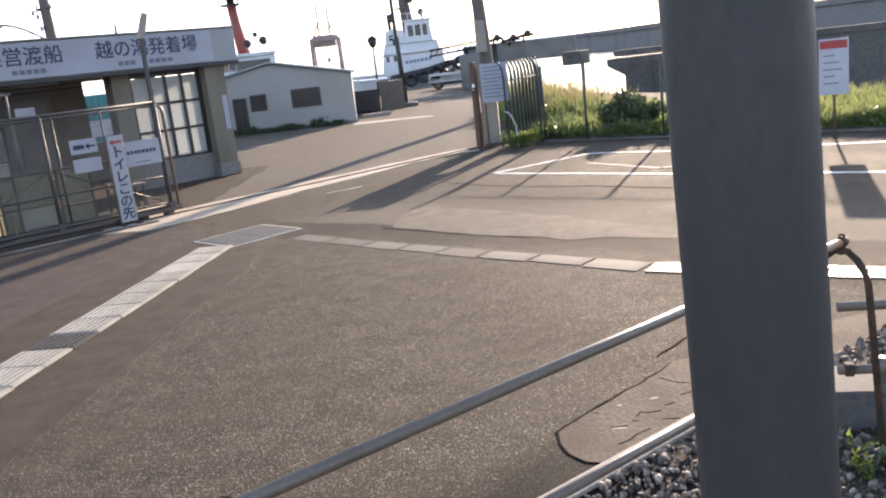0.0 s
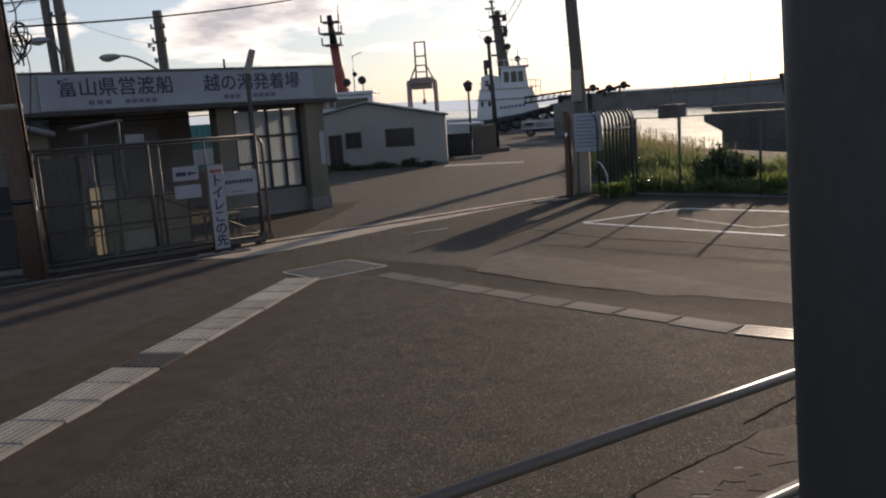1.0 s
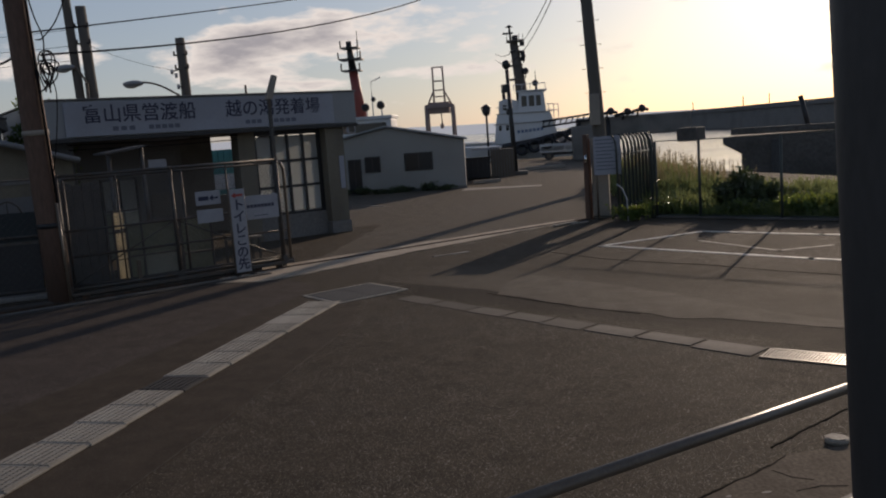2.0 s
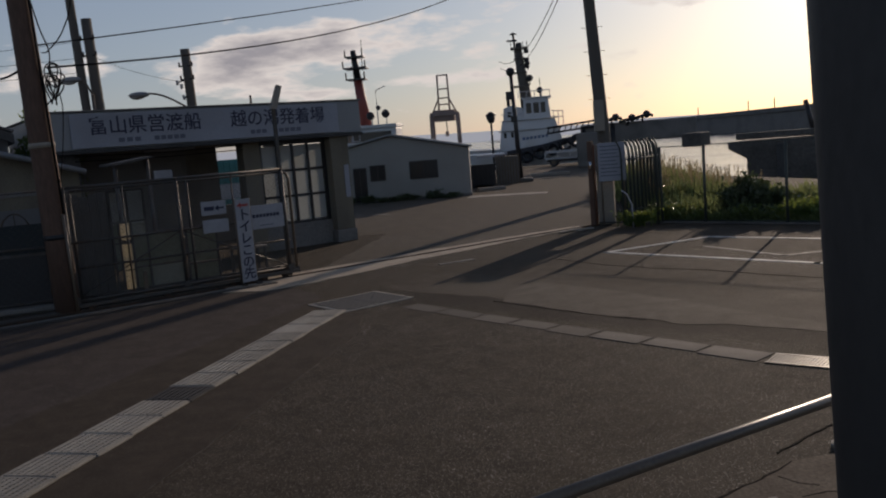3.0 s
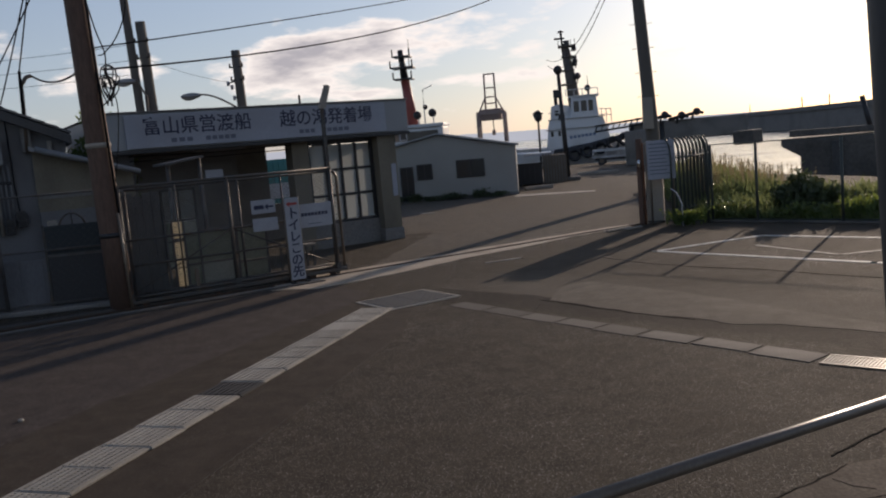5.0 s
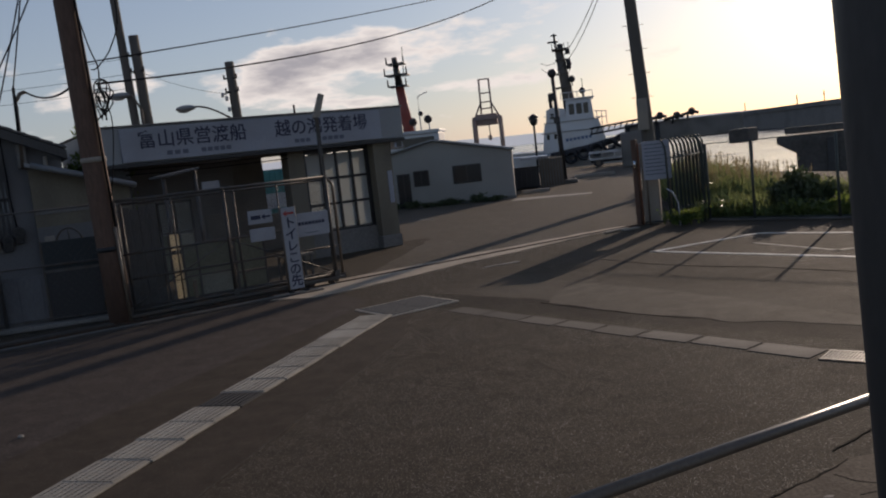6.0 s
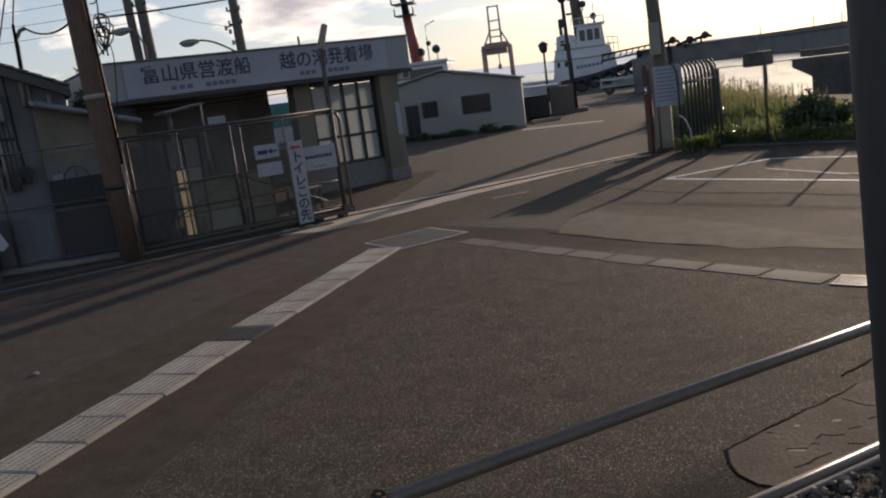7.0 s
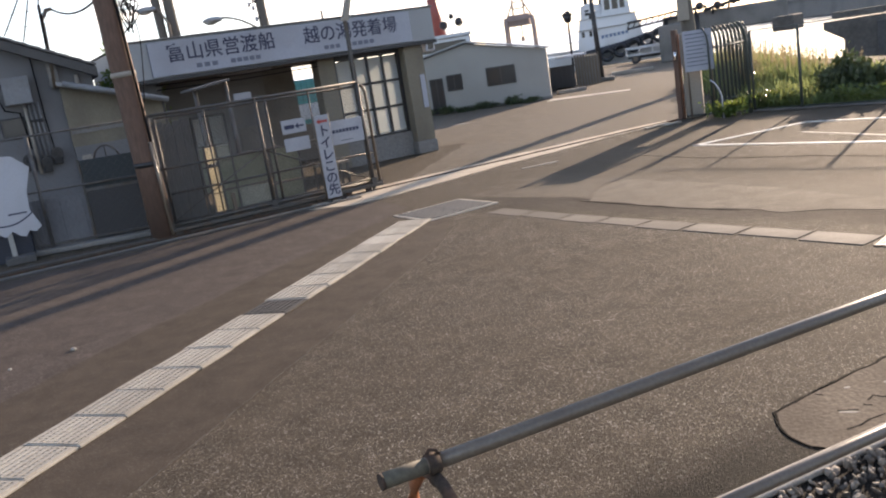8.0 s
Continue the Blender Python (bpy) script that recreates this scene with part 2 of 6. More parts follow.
INK_RED = material("red lettering", (0.36, 0.045, 0.04), 0.5, vary=0.1, bump=0)
GLASS_FROST = material("frosted window pane", (0.5, 0.53, 0.54), 0.35, vary=0.06, grain=20, patch=2, bump=0.02)
DARK_METAL = material("dark bronze frame", (0.04, 0.04, 0.042), 0.45, 0.5, vary=0.2, bump=0.03)
DARK_FACE = material("dark weathered boarding and shade tone", (0.075, 0.072, 0.07), 0.85, vary=0.3, grain=25, patch=1.0, bump=0.2)
DARK_GLASS = material("dark window glass", (0.03, 0.033, 0.036), 0.12, vary=0.1, bump=0)
ROOF_TILE = material("grey roof tile", (0.11, 0.105, 0.1), 0.7, vary=0.25, grain=40, patch=2, bump=0.2, by_piece=0.2)
RUST_POLE = material("brown weathered pole", (0.13, 0.075, 0.052), 0.75, 0.1, vary=0.25, grain=25, patch=1.4, bump=0.25, second=(0.09, 0.06, 0.05), stretch=(1, 1, 0.25))
CONCRETE_POLE = material("concrete pole", (0.115, 0.102, 0.088), 0.85, vary=0.15, grain=40, patch=1.0, bump=0.15)
CABLE = material("black cable sheath", (0.012, 0.012, 0.014), 0.9, vary=0.1, bump=0, spec=0.1)
WHITE_PAINT = material("white marine paint", (0.6, 0.62, 0.64), 0.45, vary=0.06, grain=20, patch=0.3, bump=0.03, second=(0.46, 0.44, 0.41))
RED_PAINT = material("red mast paint", (0.3, 0.075, 0.06), 0.5, vary=0.15, bump=0.03)
BLUE_PAINT = material("dark blue paint", (0.02, 0.025, 0.042), 0.5, vary=0.15, bump=0.03)
BLACK_HULL = material("black hull paint", (0.02, 0.02, 0.024), 0.5, vary=0.2, bump=0.03)
TEAL = material("teal painted panel", (0.06, 0.24, 0.24), 0.6, vary=0.12, bump=0.03)
GREEN_MESH = material("green coated wire", (0.055, 0.065, 0.058), 0.5, 0.2, vary=0.1, bump=0)
WIRE = material("dull weathered wire", (0.12, 0.118, 0.11), 0.55, 0.3, vary=0.1, bump=0)
GRASS_BLADE = material("grass blade", (0.14, 0.19, 0.07), 0.6, vary=0.5, grain=2.2, patch=0.5, bump=0, second=(0.09, 0.13, 0.03))
SHRUB_DARK = material("dark evergreen leaf", (0.055, 0.075, 0.032), 0.5, vary=0.4, grain=4, patch=1.0, bump=0)
SIGN_DULL = material("weathered white sign face", (0.34, 0.345, 0.375), 0.5, vary=0.1, grain=30, patch=1.5, bump=0.02, second=(0.27, 0.27, 0.29))
TARP = material("white plastic sheeting", (0.7, 0.71, 0.73), 0.5, vary=0.06, grain=12, patch=2, bump=0.2)
PANE_LIT = material("dusty pale frosted pane", (0.34, 0.33, 0.27), 0.45, vary=0.12, grain=15, patch=3, bump=0.02, second=(0.24, 0.235, 0.19))
SHRUB_LEAF = material("shrub leaf", (0.075, 0.12, 0.035), 0.55, vary=0.4, grain=4, patch=1.0, bump=0)
SOIL = material("soil under grass", (0.09, 0.075, 0.045), 0.95, vary=0.35, grain=8, patch=0.8, bump=0.6, second=(0.07, 0.09, 0.03))
STONE = material("ballast stone", (0.22, 0.18, 0.14), 0.75, vary=0.35, grain=30, patch=9, bump=0.3, second=(0.06, 0.045, 0.035))
STEEL_OLD = material("dull weathered steel", (0.115, 0.113, 0.112), 0.6, 0.35, vary=0.25, grain=60, patch=5, bump=0.1, second=(0.09, 0.07, 0.058))
GATE_STEEL = material("dull dark gate steel", (0.075, 0.072, 0.068), 0.5, 0.3, vary=0.3, grain=60, patch=5, bump=0.1, second=(0.1, 0.07, 0.05))
TEAL_DARK = material("dull dark teal sheet", (0.012, 0.019, 0.023), 0.6, vary=0.2, grain=30, patch=2, bump=0.08)
PANEL_GREY = material("blue-grey weathered sheet", (0.13, 0.132, 0.142), 0.75, vary=0.15, grain=30, patch=1.4, bump=0.08, second=(0.09, 0.09, 0.095), stretch=(1, 1, 0.4))
CHROME = material("polished steel", (0.75, 0.74, 0.72), 0.18, 1.0, vary=0.05, bump=0)
# base colour paled to stand in for the haze over the distance
CRANE_PAINT = material("red crane paint paled for haze", (0.33, 0.24, 0.21), 0.8, vary=0.1, grain=0.5, patch=0.1, bump=0)


def let_light_through(m, share, color):
    """Thin leaves and frosted panes pass some light on."""
    t = m.node_tree
    b, out = t.nodes["Principled BSDF"], t.nodes["Material Output"]
    tr = t.nodes.new("ShaderNodeBsdfTranslucent")
    tr.inputs["Color"].default_value = (*color, 1)
    mix = t.nodes.new("ShaderNodeMixShader")
    mix.inputs[0].default_value = share
    link(t, b, 0, mix, 1)
    link(t, tr, 0, mix, 2)
    link(t, mix, 0, out, "Surface")


let_light_through(GRASS_BLADE, 0.45, (0.32, 0.36, 0.14))
let_light_through(SHRUB_LEAF, 0.45, (0.22, 0.28, 0.06))
let_light_through(SHRUB_DARK, 0.14, (0.12, 0.16, 0.05))
let_light_through(PANE_LIT, 0.65, (0.85, 0.8, 0.66))
let_light_through(TARP, 0.5, (0.85, 0.86, 0.88))
let_light_through(GLASS_FROST, 0.6, (0.7, 0.72, 0.7))
def vary_by_island(m, low, high):
    """Each joined stone its own shade."""
    t = m.node_tree
    b = t.nodes["Principled BSDF"]
    src = b.inputs["Base Color"].links[0].from_socket
    geo = t.nodes.new("ShaderNodeNewGeometry")
    rng = t.nodes.new("ShaderNodeMapRange")
    rng.inputs["To Min"].default_value, rng.inputs["To Max"].default_value = low, high
    link(t, geo, "Random Per Island", rng, 0)
    mul = t.nodes.new("ShaderNodeVectorMath")
    mul.operation = "SCALE"
    t.links.new(src, mul.inputs[0])
    link(t, rng, 0, mul, "Scale")
    link(t, mul, 0, b, "Base Color")


vary_by_island(STONE, 0.2, 1.7)
vary_by_island(GRASS_BLADE, 0.4, 1.5)
JETTY = material("dark weathered jetty concrete", (0.12, 0.108, 0.096), 0.9, vary=0.3, grain=12, patch=0.9, bump=0.3, second=(0.05, 0.045, 0.04))
EDGING = material("dark grimy concrete edging", (0.07, 0.061, 0.053), 0.9, vary=0.3, grain=12, patch=0.9, bump=0.3, second=(0.045, 0.04, 0.035))
TRACK_TAN = material("tan sand-filmed concrete", (0.42, 0.345, 0.26), 0.9, vary=0.2, grain=50, patch=1.6, bump=0.25, second=(0.26, 0.205, 0.15))
# haze over the water is mixed into this base colour
HAZE_WALL = material("harbour concrete paled for haze", (0.2, 0.19, 0.18), 0.9, vary=0.15, grain=2, patch=0.2, bump=0.05, second=(0.15, 0.14, 0.135))
COVER_DULL = material("dull gutter concrete", (0.2, 0.185, 0.16), 0.85, vary=0.3, grain=55, patch=3.0, bump=0.3, by_piece=0.12, second=(0.12, 0.11, 0.095))
PAINT_FADED = material("faded road paint", (0.24, 0.225, 0.2), 0.75, vary=0.3, grain=60, patch=4, bump=0.1, second=(0.08, 0.072, 0.062))
WEED_LEAF = material("glossy weed leaf", (0.09, 0.13, 0.04), 0.35, vary=0.4, grain=5, patch=1.2, bump=0)
let_light_through(WEED_LEAF, 0.45, (0.28, 0.32, 0.08))
PANE_DIM = material("dusty pale pane", (0.3, 0.3, 0.25), 0.4, vary=0.15, grain=15, patch=3, bump=0.02, second=(0.2, 0.2, 0.16))
PANE_GREY = material("grimy greenish pane", (0.22, 0.235, 0.2), 0.4, vary=0.25, grain=10, patch=2.2, bump=0.03, second=(0.12, 0.135, 0.1))
let_light_through(PANE_GREY, 0.3, (0.3, 0.33, 0.24))
# distance haze on the hills is put in as pale emission
FAR_HAZE = material("far hills with haze as glow", (0.2, 0.22, 0.25), 1.0, vary=0.05, grain=0.01, patch=0.004, bump=0)
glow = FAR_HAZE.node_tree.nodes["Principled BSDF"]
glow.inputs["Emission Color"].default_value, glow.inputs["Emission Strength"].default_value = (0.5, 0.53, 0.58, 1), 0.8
SLAB = material("worn brown concrete", (0.15, 0.12, 0.09), 0.9, vary=0.3, grain=38, patch=3.2, bump=0.45, second=(0.105, 0.083, 0.062), spec=0.08)
GUTTER_MID = material("worn gutter concrete", (0.15, 0.128, 0.104), 0.85, vary=0.3, grain=55, patch=2.5, bump=0.3, by_piece=0.18, second=(0.085, 0.072, 0.058))
GUTTER_DULL = material("dull gutter concrete set in asphalt", (0.08, 0.067, 0.053), 0.85, vary=0.3, grain=55, patch=2.5, bump=0.3, by_piece=0.22, second=(0.075, 0.063, 0.05))
GUTTER_LOW = material("gutter concrete filmed with asphalt", (0.056, 0.0455, 0.035), 0.85, vary=0.3, grain=55, patch=2.5, bump=0.3, by_piece=0.2, second=(0.055, 0.047, 0.038))
RUST_DARK = material("dark brown rust", (0.05, 0.034, 0.024), 0.85, 0.2, vary=0.4, grain=80, patch=12, bump=0.4, second=(0.12, 0.06, 0.035))
RUST_ORANGE = material("orange rust on old red lead", (0.3, 0.1, 0.035), 0.85, 0.1, vary=0.4, grain=60, patch=8, bump=0.3, second=(0.14, 0.06, 0.03))
WATER = material("harbour water", (0.05, 0.07, 0.08), 0.18, vary=0.1, grain=0.9, patch=0.05, bump=1.0, stretch=(1, 2.5, 1))


# ---- mesh helpers ----
def box(bm, x0, y0, z0, x1, y1, z1, bevel=0.0, m=None):
    vs = bmesh.ops.create_cube(bm, size=1.0)["verts"]
    for v in vs:
        v.co = Vector(((x0 + x1) / 2 + v.co.x * (x1 - x0), (y0 + y1) / 2 + v.co.y * (y1 - y0), (z0 + z1) / 2 + v.co.z * (z1 - z0)))
    if m:
        bmesh.ops.transform(bm, matrix=m, verts=vs)
    if bevel:
        es = list({e for v in vs for e in v.link_edges})
        bmesh.ops.bevel(bm, geom=es, offset=bevel, segments=2, affect="EDGES", profile=0.5)


def tube(bm, pts, r, seg=10, r_end=None, caps=True):
    """A round bar through the points; its radius may run from r to r_end."""
    pts = [Vector(p) for p in pts]
    rings = []
    for i, p in enumerate(pts):
        d = (pts[min(i + 1, len(pts) - 1)] - pts[max(i - 1, 0)]).normalized()
        side = d.cross(Vector((0, 0, 1)) if abs(d.z) < 0.95 else Vector((1, 0, 0))).normalized()
        up = side.cross(d)
        k = r if r_end is None else r + (r_end - r) * i / max(1, len(pts) - 1)
        rings.append([bm.verts.new(p + (side * math.cos(a) + up * math.sin(a)) * k) for a in (2 * math.pi * j / seg for j in range(seg))])
    for a, b in zip(rings, rings[1:]):
        for j in range(seg):
            f = bm.faces.new((a[j], a[(j + 1) % seg], b[(j + 1) % seg], b[j]))
            f.smooth = seg > 5
    if caps:
        bm.faces.new(rings[0][::-1])
        bm.faces.new(rings[-1])


def prism(bm, outline, z0, z1, m=None):
    """An upright solid on a plan outline."""
    lo = [bm.verts.new((x, y, z0)) for x, y in outline]
    hi = [bm.verts.new((x, y, z1)) for x, y in outline]
    n = len(outline)
    for i in range(n):
        bm.faces.new((lo[i], lo[(i + 1) % n], hi[(i + 1) % n], hi[i]))
    bm.faces.new(lo[::-1])
    bm.faces.new(hi)
    if m:
        bmesh.ops.transform(bm, matrix=m, verts=lo + hi)


def to_mesh(name, bm, mat):
    bmesh.ops.recalc_face_normals(bm, faces=bm.faces)
    me = bpy.data.meshes.new(name)
    bm.to_mesh(me)
    bm.free()
    me.materials.append(mat)
    return me


def part(name, bm, mat, parent=None, label=""):
    ob = new(name, to_mesh(name, bm, mat))
    ob.parent = parent
    return tagged(ob, label)


def thing(name, m, label, category, group="", kind=""):
    ob = new(name)
    ob.matrix_world = m
    return tagged(ob, label, category, group, kind)


def solid(name, bm, mat, label, category, group="", kind="", m=None):
    ob = part(name, bm, mat)
    if m:
        ob.matrix_world = m
    return tagged(ob, label, category, group, kind)


def each_box(name, mat, parent, *dims, bevel=0.0):
    for d in dims:
        boxes(name, mat, parent, d, bevel=bevel)


def boxes(name, mat, parent, *dims, bevel=0.0, label=""):
    bm = bmesh.new()
    for d in dims:
        box(bm, *d, bevel=bevel)
    return part(name, bm, mat, parent, label)


def tubes(name, mat, parent, r, *runs, seg=10, label="", r_end=None):
    bm = bmesh.new()
    for run in runs:
        tube(bm, run, r, seg, r_end)
    return part(name, bm, mat, parent, label)


def writing(name, body, size, mat, parent, m, wide=1.0, bold=0.009):
    """Lettering as thin solid glyphs on a face; local x runs along the line, y up."""
    cu = bpy.data.curves.new(name, "FONT")
    cu.body, cu.size, cu.extrude, cu.align_x, cu.align_y = body, size, 0.004, "CENTER", "CENTER"
    cu.offset = size * bold
    cu.materials.append(mat)
    ob = new(name, cu)
    ob.parent = parent
    ob.matrix_local = m @ Matrix.Diagonal((wide, 1, 1, 1))
    return ob


U = 40.6  # degrees: the line of the harbour gate and the terminal's front


def along(a, b, t):
    return (a[0] + (b[0] - a[0]) * t, a[1] + (b[1] - a[1]) * t)

# ---- ground, water, distance ----
def sheet(name, outline, z0, z1, mat, label, category, kind="structure", ragged=0.0, step=0.25):
    """A slab on a plan outline; ragged breaks up its edges."""
    pts = []
    n = len(outline)
    for i in range(n):
        a, b = outline[i], outline[(i + 1) % n]
        k = max(1, int(math.dist(a, b) / step)) if ragged else 1
        for j in range(k):
            x, y = along(a, b, j / k)
            dx, dy = noise.noise((x * 2.1, y * 2.1, 3)), noise.noise((x * 2.1, y * 2.1, 9))
            pts.append((x + dx * ragged, y + dy * ragged))
    bm = bmesh.new()
    prism(bm, pts, z0, z1)
    return solid(name, bm, mat, label, category, kind=kind)


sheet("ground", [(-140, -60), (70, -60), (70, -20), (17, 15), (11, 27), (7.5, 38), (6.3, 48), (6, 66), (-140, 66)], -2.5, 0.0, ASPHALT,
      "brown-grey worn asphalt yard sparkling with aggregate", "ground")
bm = bmesh.new()
bmesh.ops.create_circle(bm, cap_ends=True, radius=4500, segments=64)
solid("water", bm, WATER, "calm harbour water glinting under the low sun", "water", kind="structure", m=pose(0, 0, -1.3))


def hills():
    bm = bmesh.new()
    n = 90
    rows = []
    for i in range(n + 1):
        a = radians(-75 + 150 * i / n)
        h = 12 + 18 * abs(noise.noise((i * 0.11, 2.0, 0))) + 9 * noise.noise((i * 0.4, 7, 0)) + 12 * max(0, math.sin(a * 1.6 + 2.0))
        x, y = 2600 * math.sin(a), 2600 * math.cos(a)
        rows.append([bm.verts.new((x, y, -1.3)), bm.verts.new((x, y, max(8, h))), bm.verts.new((x * 1.06, y * 1.06, max(8, h) * 0.8)), bm.verts.new((x * 1.06, y * 1.06, -1.3))])
    for a, b in zip(rows, rows[1:]):
        for j in range(3):
            bm.faces.new((a[j], b[j], b[j + 1], a[j + 1]))
    solid("backdrop", bm, FAR_HAZE, "pale line of hills across the bay, haze put in as glow", "hills", kind="structure")


hills()
sheet("asphalt_trench", [(-5.6, 2.2), (-5.04, 5.72), (-4.83, 6.9), (-4.4, 8.5), (-3.97, 10.3), (-3.4, 12.0), (-3.2, 12.9), (-2.9, 12.7), (-2.3, 11.7), (-2.15, 9.9), (-2.36, 8.17), (-2.84, 4.64), (-3.2, 2.0)],
      0, 0.004, ASPHALT_DARK, "dark reddish-brown resurfaced asphalt beside the drain", "asphalt patch", ragged=0.06, step=0.12)
sheet("old_road", [(-40, -8), (-5.6, 2.2), (-5.04, 5.72), (-4.83, 6.9), (-4.4, 8.5), (-3.97, 10.3), (-3.4, 12.0), (-3.2, 12.9), (-4.5, 14.65), (-12.5, 8.2), (-40, -2)], 0, 0.003, ASPHALT_OLD,
      "older pinkish-grey worn asphalt along the fence", "asphalt patch", ragged=0.05)
sheet("asphalt_yard", [(-4.0, 15.6), (1.7, 20.6), (5.5, 60), (-30, 60), (-8.5, 22.0), (-3.6, 21.9)], 0, 0.004, ASPHALT_PALE,
      "dusty pale asphalt of the harbour yard beyond the gate", "asphalt patch", ragged=0.1)

sheet("worn_patch", [(-0.4, 11.5), (0.69, 10.42), (1.72, 9.55), (2.5, 9.12), (3.3, 8.62), (3.45, 8.8), (2.75, 9.6), (2.36, 10.15), (1.88, 10.95), (1.35, 11.6), (0.85, 12.2), (0.2, 12.95), (-0.2, 12.5)], 0, 0.004, ASPHALT_WORN,
      "smooth pale patch of worn asphalt with a broken edge", "asphalt patch", ragged=0.11, step=0.14)


def strip_frame(a, b):
    """Pose at a with x along a to b, and the length."""
    d = Vector((b[0] - a[0], b[1] - a[1]))
    return pose(a[0], a[1], 0, 0, 0, math.degrees(math.atan2(d.y, d.x))), d.length


def cover_mesh(length, width, mat, grooves=0):
    bm = bmesh.new()
    box(bm, 0.004, -width / 2, 0, length - 0.004, width / 2, 0.02, bevel=0.005)
    for i in range(grooves):
        x = 0.03 + (length - 0.06) * i / max(1, grooves - 1)
        box(bm, x - 0.007, -width / 2 + 0.03, 0.018, x + 0.007, width / 2 - 0.03, 0.025)
    for i in range(8 if grooves else 0):
        y = (i / 7 - 0.5) * (width - 0.08)
        box(bm, 0.02, y - 0.016, 0.018, length - 0.02, y + 0.016, 0.027)
    return to_mesh("cover", bm, mat)


COVER_STEEL = material("dark steel grating", (0.022, 0.022, 0.023), 0.8, 0.0, vary=0.2, grain=90, patch=4, bump=0.1)
# drain beside the road: covers laid end to end, one of them a steel grating
M, LEN = strip_frame((-4.25, 3.0), (-2.84, 11.72))
drain = thing("drain_channel", M, "concrete drain channel with worn covers, one a dark steel grating", "drain", kind="structure")
boxes("channel", ASPHALT_DARK, drain, (0, -0.29, 0.001, LEN, 0.235, 0.008))
plain, ribbed = cover_mesh(0.46, 0.51, CONCRETE_COVER), cover_mesh(0.46, 0.51, CONCRETE_COVER, 12)
steel = cover_mesh(0.46, 0.5, COVER_STEEL, 14)
for i in range(int(LEN / 0.46)):
    ob = new("cover", steel if i == 10 else (plain if i == 16 else ribbed))
    ob.parent, ob.location = drain, (i * 0.46, -0.028 + 0.008 * math.sin(i * 2.4), 0.005 + 0.0015 * math.sin(i * 1.7))
    ob.rotation_euler = (0.003 * math.sin(i * 3.1), 0.003 * math.sin(i * 2.2), 0.01 * math.sin(i * 4.3))
    if i == 10:
        tagged(ob, "dark steel grating cover")

# gutter running from the corner grate towards the right
gutter = thing("gutter", pose(0, 0, 0), "concrete gutter blocks worn flush with the asphalt", "gutter", kind="structure")
GUTTER_RUNS = (((-1.7, 11.7), (-0.66, 10.62), 0.016), ((-0.66, 10.62), (0.7, 9.3), 0.0145), ((0.7, 9.3), (2.17, 7.93), 0.012))
blk = cover_mesh(0.6, 0.34, GUTTER_MID)
blk_dirty, blk_dull = cover_mesh(0.6, 0.34, GUTTER_LOW), cover_mesh(0.6, 0.34, GUTTER_DULL)
for a, b, sunk in GUTTER_RUNS:
    M, LEN = strip_frame(a, b)
    n = round(LEN / 0.6)
    for i in range(n):
        ob = new("block", blk_dirty if sunk == 0.016 or (sunk == 0.0145 and i == 2) else (blk_dull if sunk == 0.0145 else blk))
        ob.parent = gutter
        ob.matrix_local = M @ pose(i * LEN / n, 0.01 * math.sin(i * 1.9), -sunk) @ Matrix.Diagonal((LEN / n / 0.6 * (0.95 + 0.02 * math.sin(i * 2.7)), 0.92 + 0.08 * math.sin(i * 3.9), 1, 1))
M, LEN = strip_frame((2.17, 7.93), (5.27, 5.97))
slot = thing("slot_grating", M, "bright galvanised slot grating over the gutter", "drain grating", kind="structure")
for i in range(int(LEN / 0.6)):
    bm = bmesh.new()
    box(bm, 0.0, -0.17, 0, 0.59, -0.15, 0.026)
    box(bm, 0.0, 0.15, 0, 0.59, 0.17, 0.026)
    for j in range(20):
        box(bm, 0.01 + j * 0.03, -0.15, 0, 0.024 + j * 0.03, 0.15, 0.024)
    part("grating_panel", bm, GALV, slot).location = (i * 0.6, 0, -0.014)

# large steel cover at the corner of the two drains
M = pose(-2.5, 12.25, 0, 0, 0, 43)
grate = thing("steel_cover", M, "blue-grey chequered steel cover plate in a pale frame", "drain cover", kind="structure")
boxes("frame", CONCRETE_COVER, grate, (-0.6, -0.52, 0, 0.6, 0.52, 0.014))
for k in range(2):
    bm = bmesh.new()
    box(bm, -0.55 + k * 0.555, -0.47, 0.01, -0.005 + k * 0.555, 0.47, 0.02, bevel=0.003)
    for i in range(9):
        for j in range(14):
            c = Vector((-0.5 + k * 0.555 + i * 0.056, -0.43 + j * 0.066, 0.021))
            box(bm, -0.018, -0.005, -0.001, 0.018, 0.005, 0.002, m=Matrix.Translation(c) @ pose(0, 0, 0, 0, 0, 45 if (i + j) % 2 else -45))
    part("plate", bm, STEEL_PLATE, grate)

# concrete track of the sliding gate across the entrance
M, LEN = strip_frame((-4.45, 14.75), (1.75, 20.1))
track = thing("gate_track", M, "pale concrete strip with the sliding gate's steel rail", "gate track", kind="structure")
boxes("edging", EDGING, track, (-8.6, 0.4, 0, -0.1, 0.6, 0.05), bevel=0.01)
boxes("edging", EDGING, track, (-8.6, -0.16, 0, -0.1, -0.04, 0.03), bevel=0.008)
boxes("edging", COVER_DULL, track, (-8.6, 0.1, 0, -0.1, 0.16, 0.014))
boxes("rail", RUST_DARK, track, (-8.6, 0.3, 0, LEN, 0.34, 0.03))

